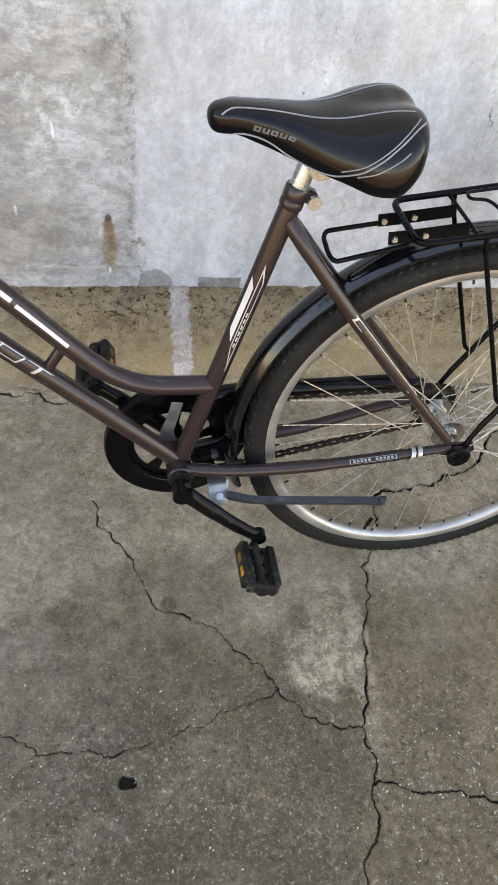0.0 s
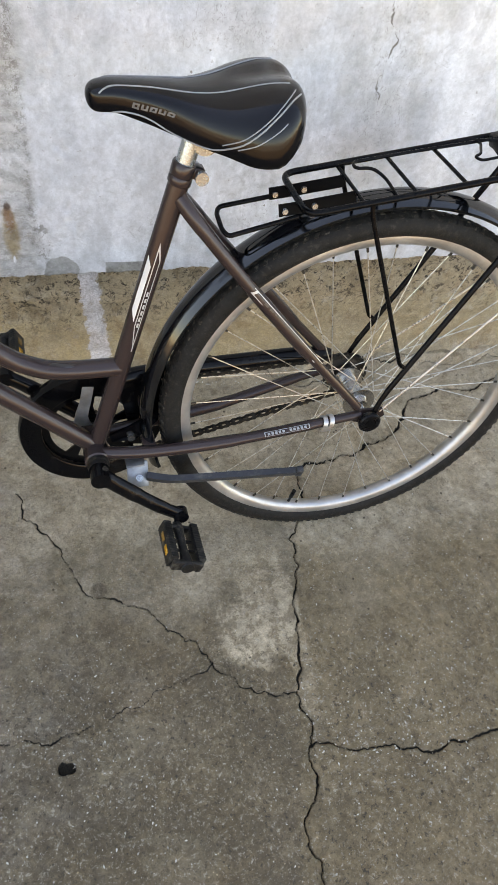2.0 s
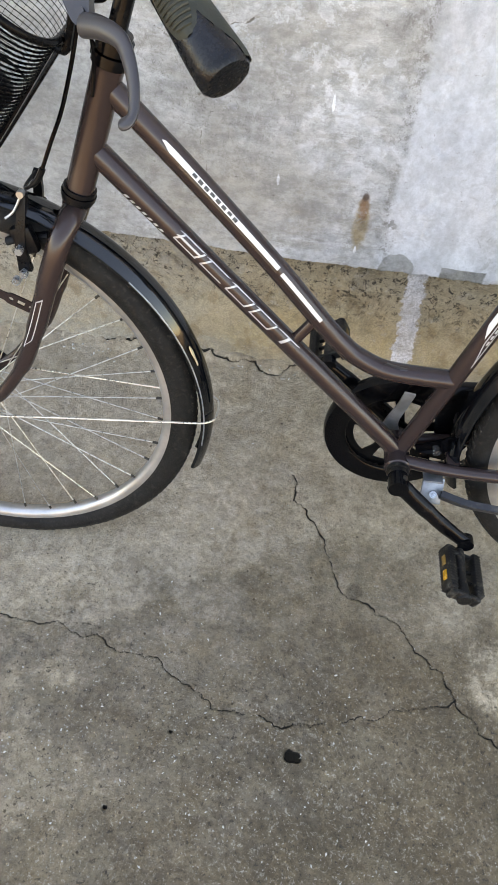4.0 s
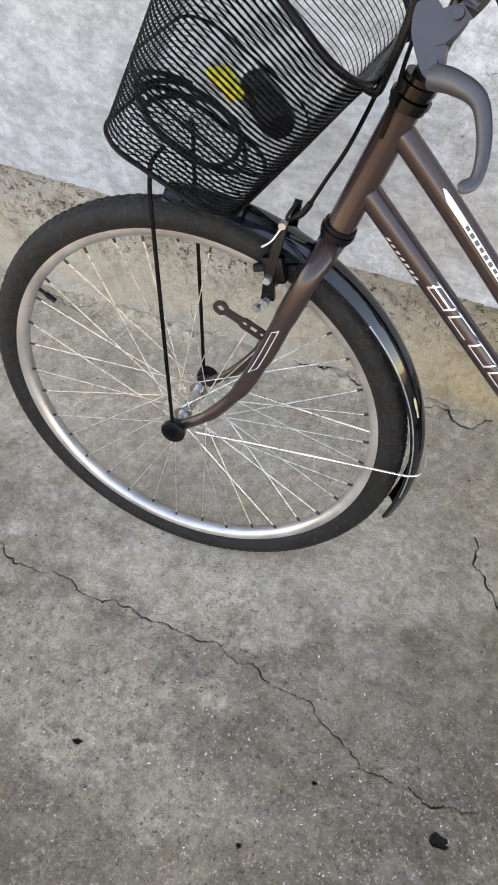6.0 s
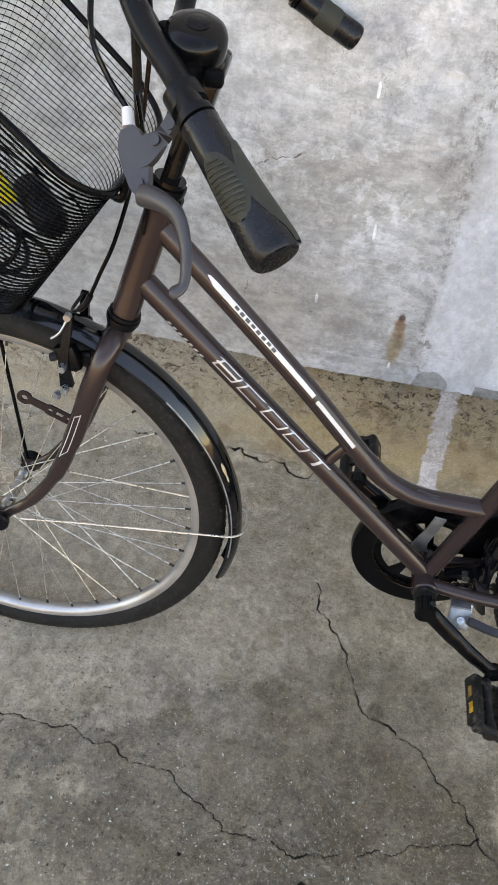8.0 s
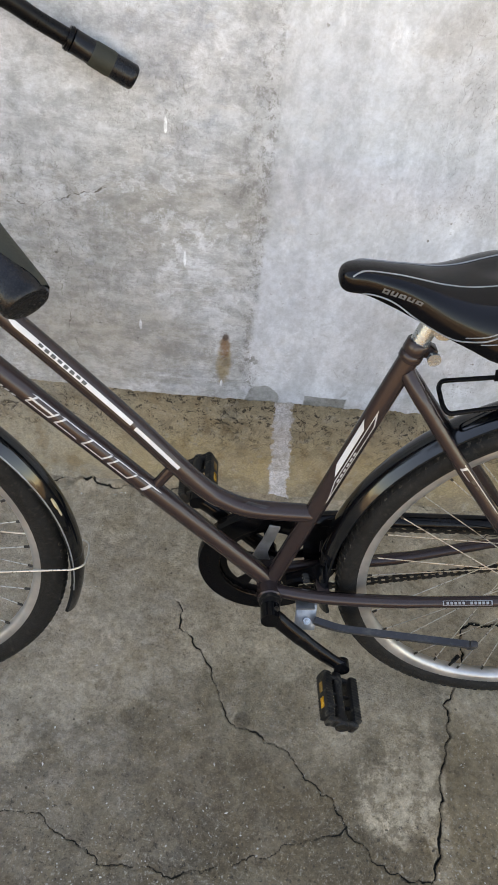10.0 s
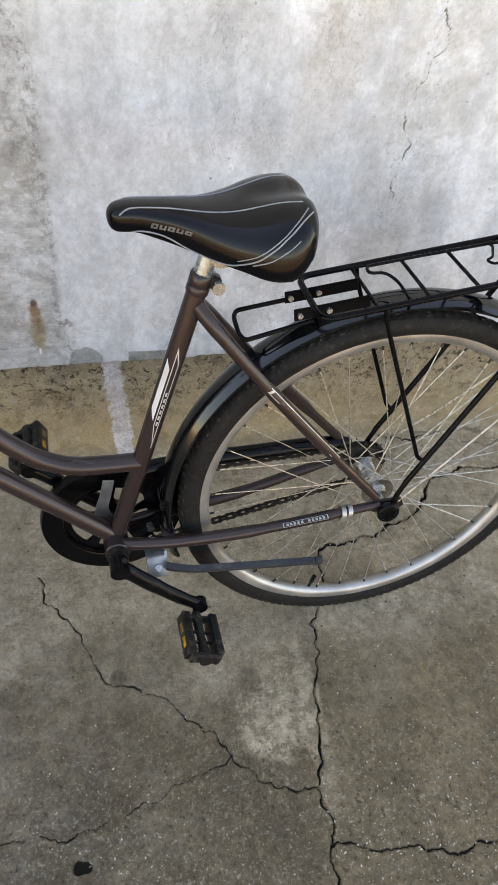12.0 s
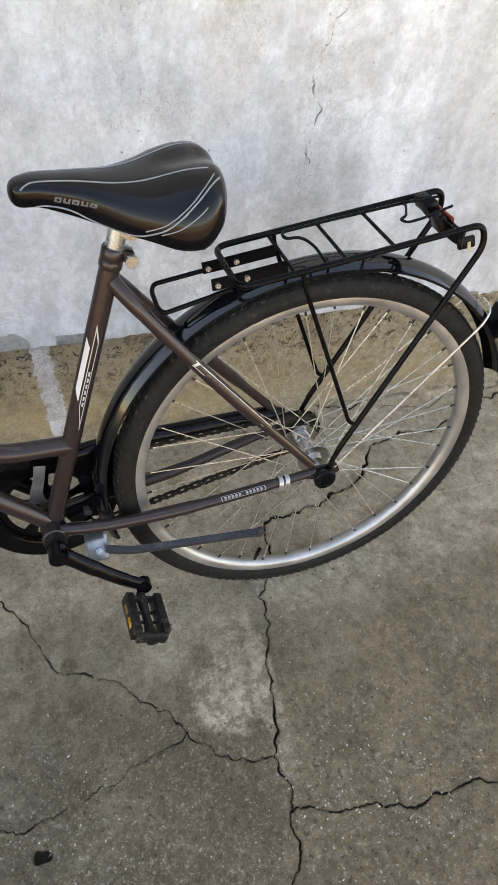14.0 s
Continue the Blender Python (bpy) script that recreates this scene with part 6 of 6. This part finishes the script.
def build_basket():
    b = B()
    sweep(b, [basket_place(1.0, u, v) for u, v in basket_loop(1.0, 96)], 0.0042, 10, closed=True)
    basket = part("basket", b, WIRE, bike, "black wire-mesh front basket")
    b = B()
    levels, n = 40, 84
    for k in range(levels):
        h = (k + 0.5) / levels
        loop = basket_loop(h, n)
        rings = []
        for j, (u, v) in enumerate(loop):
            (u0, v0), (u1, v1) = loop[j - 1], loop[(j + 1) % n]
            out = (BF * (v1 - v0) - BS * (u1 - u0)).normalized()
            if (BF * (u - 0.08) + BS * v).dot(out) < 0:
                out = -out
            p = basket_place(h + (0.03 / levels) * (1 if (j + k) % 2 else -1), u, v)
            w, t = (BU * 0.62 - out * 0.78) * 0.00115, (BU * 0.78 + out * 0.62) * 0.0004
            rings.append([b.verts.new(q) for q in (p - w - t, p + w - t, p + w + t, p - w + t)])
        for j in range(n):
            r0, r1 = rings[j], rings[(j + 1) % n]
            for i in range(4):
                b.faces.new((r0[i], r0[(i + 1) % 4], r1[(i + 1) % 4], r1[i]))
    for j in range(100):
        ends = [basket_place(h, *basket_loop(h, 100)[j]) for h in (0.0, 0.5, 1.0)]
        sweep(b, ends, 0.00028, 3, cap=False)
    mesh = part("side_mesh", b, WIRE, basket, "expanded black metal mesh")
    tagged(mesh, kind="stuff")
    b = B()
    floor_loop = basket_loop(0.0, 64)
    sweep(b, [basket_place(0.0, u, v) for u, v in floor_loop], 0.0030, 8, closed=True)
    sweep(b, [basket_place(0.32, u, v) for u, v in basket_loop(0.32, 64)], 0.0016, 6, closed=True)
    part("bottom_rim", b, WIRE, basket)
    b = B()
    for k in range(25):
        u = 0.006 + 0.0071 * k
        q = max(0.0, 0.045 - u, u - 0.137)
        edge = 0.045 + math.sqrt(max(0.0, 0.045 ** 2 - q * q))
        line = []
        for j in range(25):
            v = -edge + 2 * edge * j / 24
            line.append(basket_place(0.0, min(0.181, u + (0.0033 if (j + k) % 2 else -0.0033)), v))
        sweep(b, line, 0.00085, 3)
    tagged(part("bottom_mesh", b, WIRE, basket, "expanded black metal mesh"), kind="stuff")
    for s in (-1, 1):
        b = B()
        strap(b, [basket_place(0.0, -0.002, s * 0.05), basket_place(0.5, -0.028, s * 0.06), basket_place(0.98, -0.050, s * 0.07)], 0.018, 0.003, (0, 1, 0))
        part("back_strip", b, WIRE, basket, "flat black back strip")
        b = B()
        sweep(b, rounded([basket_place(0.0, 0.115, s * 0.030), basket_place(0.0, 0.115, s * 0.066) - BU * 0.004, V(-0.711, s * 0.069, 0.745), V(-0.690, s * 0.066 - 0.012, 0.372), V(-0.688, s * 0.066 - 0.012, 0.352)], 0.012), 0.0030, 8)
        part("stay", b, WIRE, basket, "black wire stay down to the axle")
        b = B()
        sweep(b, rounded([basket_place(0.93, -0.048, s * 0.075), basket_place(0.97, -0.062, s * 0.085), V(-0.432, s * 0.088, 0.985), V(-0.434, s * 0.085, 1.088 if s < 0 else 1.040)], 0.012), 0.0045, 8)
        part("hook", b, WIRE, basket, "black hook over the handlebar")


build_basket()

# ---- decals on the frame ----
def tube_patch(name, line, r, quads, material, label):
    """A thin printed patch on a tube: quads of (along, around) corners, around in degrees, 0 facing the yard, 90 up."""
    line = [Vector(p) for p in line]
    runs = [0.0]
    for a, c in zip(line, line[1:]):
        runs.append(runs[-1] + (c - a).length)
    out = V(0, -1, 0)

    def place(s, angle):
        want = s * runs[-1]
        i = min(max(0, int(np.searchsorted(runs, want)) - 1), len(line) - 2)
        p = line[i].lerp(line[i + 1], (want - runs[i]) / (runs[i + 1] - runs[i]))
        d = (line[min(i + 2, len(line) - 1)] - line[max(i - 1, 0)]).normalized()
        upw = out.cross(d)
        upw = upw.normalized() if upw.z > 0 else -upw.normalized()
        return p + (r + 0.0005) * (out * math.cos(radians(angle)) + upw * math.sin(radians(angle)))

    b = B()
    mixed = lambda a, e, t: (a[0] + (e[0] - a[0]) * t, a[1] + (e[1] - a[1]) * t)
    for c in quads:
        n = max(1, int(max(abs(c[0][1] - c[3][1]), abs(c[1][1] - c[2][1])) / 7))
        m = max(1, int(max(abs(c[1][0] - c[0][0]), abs(c[2][0] - c[3][0])) * runs[-1] / 0.012))
        grid = [[b.verts.new(place(*mixed(mixed(c[0], c[1], q / m), mixed(c[3], c[2], q / m), k / n))) for q in range(m + 1)] for k in range(n + 1)]
        for k in range(n):
            for q in range(m):
                b.faces.new((grid[k][q], grid[k][q + 1], grid[k + 1][q + 1], grid[k + 1][q])).smooth = True
    return part(name, b, material, frame_part, label)


def rect(s0, s1, a0, a1, lean=0.0):
    return ((s0, a0), (s1, a0), (s1 + lean, a1), (s0 + lean, a1))


# seat tube: a pale slash with a thin outline
tube_patch("decal", [ST0, ST1], 0.0144, [((0.545, 26), (0.735, 26), (0.765, 58), (0.585, 58))], WHITE, "pale slash decal")
tube_patch("decal", [ST0, ST1], 0.0144, [rect(0.44, 0.76, -16, -11), rect(0.53, 0.80, 10, 15), ((0.44, -16), (0.455, -16), (0.545, 15), (0.53, 15)), ((0.745, -16), (0.76, -16), (0.815, 15), (0.80, 15))], SILVER, "thin outline decal")
tube_patch("lettering", [ST0, ST1], 0.0144, [rect(0.53 + 0.022 * k, 0.545 + 0.022 * k, -7, 4) for k in range(6)], SILVER, "tiny unreadable lettering")
# top tube: a long white stripe with small bars in it
TOP_RUN = [p for p in TOP if p.x < -0.157]
tube_patch("decal", TOP_RUN, 0.0150, [((0.195, 34), (0.235, 16), (0.235, 44), (0.205, 42)), ((0.235, 16), (0.735, 16), (0.735, 40), (0.235, 44)), rect(0.755, 0.985, 12, 33)], WHITE, "long white stripe")
tube_patch("lettering", TOP_RUN, 0.0154, [rect(0.325 + 0.026 * k, 0.342 + 0.026 * k, 20 if k % 3 else 23, 37) for k in range(8)], DARK, "small dark lettering bars")
tube_patch("decal", TOP_RUN, 0.0150, [rect(0.28, 0.74, 3, 13, 0.0), rect(0.755, 0.97, -1, 9)], DARK, "dark stripe")
# down tube: five outlined blocks and a row of small bars
for k in range(5):
    s0 = 0.225 + 0.073 * k
    s1 = s0 + 0.060
    t = 0.0048
    shape = [rect(s0, s1, 44, 50, 0.012), rect(s0, s1, -6, 0, 0.0), ((s0, 0), (s0 + t, 0), (s0 + t + 0.012, 45), (s0 + 0.012, 45)), ((s1 - t, 0), (s1, 0), (s1 + 0.012, 45), (s1 - t + 0.012, 45))]
    if k in (1, 3):
        shape = shape[:3] + ([shape[3]] if k == 3 else [])
    if k == 0:
        shape.append(rect(s0, s1, 18, 27, 0.005))
    if k == 4:
        shape = [shape[0], ((s0 + 0.024, -6), (s0 + 0.032, -6), (s0 + 0.042, 45), (s0 + 0.034, 45))]
    tube_patch("lettering", [DOWN0, DOWN1], 0.0157, shape, SILVER, "large outlined silver lettering block")
tube_patch("lettering", [DOWN0, DOWN1], 0.0157, [rect(0.105 + 0.015 * k, 0.113 + 0.015 * k, -34, -18, 0.004) for k in range(7)], SILVER, "small silver lettering bars")
# stays
ss0, ss1 = V(0.232, -0.034, 0.620), V(0.440, -0.063, 0.372)
tube_patch("decal", [ss0, ss1], 0.0106, [rect(0.03, 0.56, -14, -8), rect(0.03, 0.60, 30, 36), ((0.03, -14), (0.045, -14), (0.06, 36), (0.045, 36))], SILVER, "thin outline decal")
tube_patch("lettering", [ss0, ss1], 0.0107, [rect(0.12 + 0.04 * k, 0.146 + 0.04 * k, 2, 22) for k in range(9)], DARK, "small dark lettering bars")
cs0, cs1 = V(0.223, -0.047, 0.313), V(0.36, -0.060, 0.340)
tube_patch("decal", [cs0, cs1], 0.0110, [rect(0.42, 0.98, 18, 22), rect(0.42, 0.98, 56, 60), rect(0.42, 0.432, 20, 58), rect(0.968, 0.98, 20, 58)], PIPING, "thin outline decal")
tube_patch("lettering", [cs0, cs1], 0.0110, [rect(0.46 + 0.045 * k, 0.49 + 0.045 * k, 28, 50) for k in range(11) if k != 5], PIPING, "small unreadable lettering")
# fork blade: a pale open slash
fb = spline([(-0.508, -0.046, 0.658), (-0.530, -0.051, 0.600), (-0.555, -0.057, 0.528), (-0.585, -0.061, 0.458)], 5)
tube_patch("decal", fb, 0.0151, [rect(0.40, 0.78, 22, 27), rect(0.36, 0.70, -6, -1), ((0.36, -6), (0.37, -6), (0.41, 27), (0.40, 27)), ((0.69, -6), (0.70, -6), (0.78, 27), (0.77, 27))], SILVER, "thin outline decal on the fork")
# dark rubbed scuff on the swoop of the top tube
TOP_END = [p for p in TOP if p.x > -0.075]
tube_patch("scuff", TOP_END, 0.0150, [((0.10, 62), (0.36, 58), (0.46, 70), (0.16, 84)), ((0.30, 52), (0.40, 52), (0.44, 60), (0.34, 60))], DARK, "dark rubbed scuff")
# head tube badge, worn
tube_patch("badge", [HT0, HT1], 0.0185, [rect(0.36 + 0.06 * k, 0.40 + 0.06 * k, 150, 172, 0.01) for k in range(7)], SILVER, "worn silver head badge")

# ---- what lies in the basket: a coiled cable lock ----
LOCK = BIKE @ Matrix.Translation(basket_place(0.02, 0.10, 0.0))
lock = thing("cable_lock", LOCK, "coiled black cable lock with a yellow key tag in the basket", "bicycle lock")
b = B()
turns = []
for k in range(110):
    a = 2 * math.pi * k / 50
    r = 0.066 + 0.012 * math.sin(a * 0.5 + 1)
    turns.append(BF * (r * math.cos(a) * 1.05) + BS * (r * math.sin(a)) + BU * (0.012 + 0.010 * (k / 50) + 0.008 * math.sin(a * 1.7)))
sweep(b, turns, 0.0036, 10)
part("cable", b, PLASTIC, lock, "thick black cable")
b = B()
sweep(b, [V(0.050, 0.098, 0.040), V(0.056, 0.090, 0.042), V(0.108, 0.030, 0.030), V(0.114, 0.022, 0.028)], [0.016, 0.0225, 0.0225, 0.016], 16)
part("lock_body", b, PLASTIC, lock, "black lock barrel")
b = B()
for p, size in ((V(0.010, 0.088, 0.050), (0.022, 0.030, 0.012)), (V(0.034, 0.058, 0.050), (0.046, 0.024, 0.014))):
    block(b, p, size, basis(V(0.62, -0.72, -0.15), (0, 0, 1)), 0.004)
part("tag", b, YELLOW, lock, "bright yellow tag")

# ---- loose and bedded grit on the yard floor ----
def build_grit():
    rnd = random.Random(9)
    verts, faces = [], []
    groups = [(0.15, -0.62, 0.5, 0.09, 260), (0.55, -0.42, 0.22, 0.10, 160), (-0.45, -0.60, 0.3, 0.10, 220), (-0.72, -0.50, 0.20, 0.10, 150), (-0.40, -0.45, 0.18, 0.09, 190), (-0.12, -0.52, 0.22, 0.07, 150), (0.02, -0.36, 0.13, 0.07, 120), (0.45, -0.50, 0.10, 0.06, 170), (0.62, -0.56, 0.16, 0.06, 160), (0.52, -0.28, 0.16, 0.10, 60), (-0.5, 0.15, 0.35, 0.09, 90), (0.75, -0.2, 0.15, 0.15, 60), (0.10, -0.55, 0.25, 0.10, 110), (-0.3, -0.2, 0.4, 0.2, 90), (-0.3, 0.325, 0.5, 0.012, 260), (0.4, 0.325, 0.3, 0.012, 120), (-0.8, 0.20, 0.22, 0.09, 120)]
    for cx, cy, sx, sy, count in groups:
        for _ in range(count):
            px, py = rnd.gauss(cx, sx), rnd.gauss(cy, sy)
            if not (-1.25 < px < 1.15 and -0.78 < py < 0.35):
                continue
            r = 0.0009 + (0.0028 if py > 0.29 else 0.0013) * rnd.random() ** 3
            lift = 0.0004 + float(foot_rise(np.array(px), np.array(py)))
            a, k = rnd.uniform(0, math.pi), rnd.uniform(1.0, 1.9)
            base = len(verts)
            ca, sa = math.cos(a), math.sin(a)
            for u, v, w in ((1, 0, 0), (0.2, 0.9, 0.1), (-1, 0.15, 0), (-0.1, -0.8, 0), (0.1, 0.05, 0.8), (0, 0, -0.8)):
                u, v = u * k * r * rnd.uniform(0.8, 1.2), v * r * rnd.uniform(0.8, 1.2)
                verts.append((px + u * ca - v * sa, py + u * sa + v * ca, lift + w * r))
            faces += [(base + i, base + (i + 1) % 4, base + 4) for i in range(4)] + [(base + (i + 1) % 4, base + i, base + 5) for i in range(4)]
    n = Nodes("pale_grit")
    pick = n.add("ShaderNodeNewGeometry").outputs["Random Per Island"]
    col = n.mix(pick, (0.20, 0.18, 0.14), (0.62, 0.60, 0.54))
    mat = n.done(col, 0.7)
    me = bpy.data.meshes.new("grit")
    me.from_pydata(verts, [], faces)
    me.materials.append(mat)
    tagged(new("grit", me), "pale sand and gravel grains scattered on the concrete", "grit", kind="stuff")


build_grit()
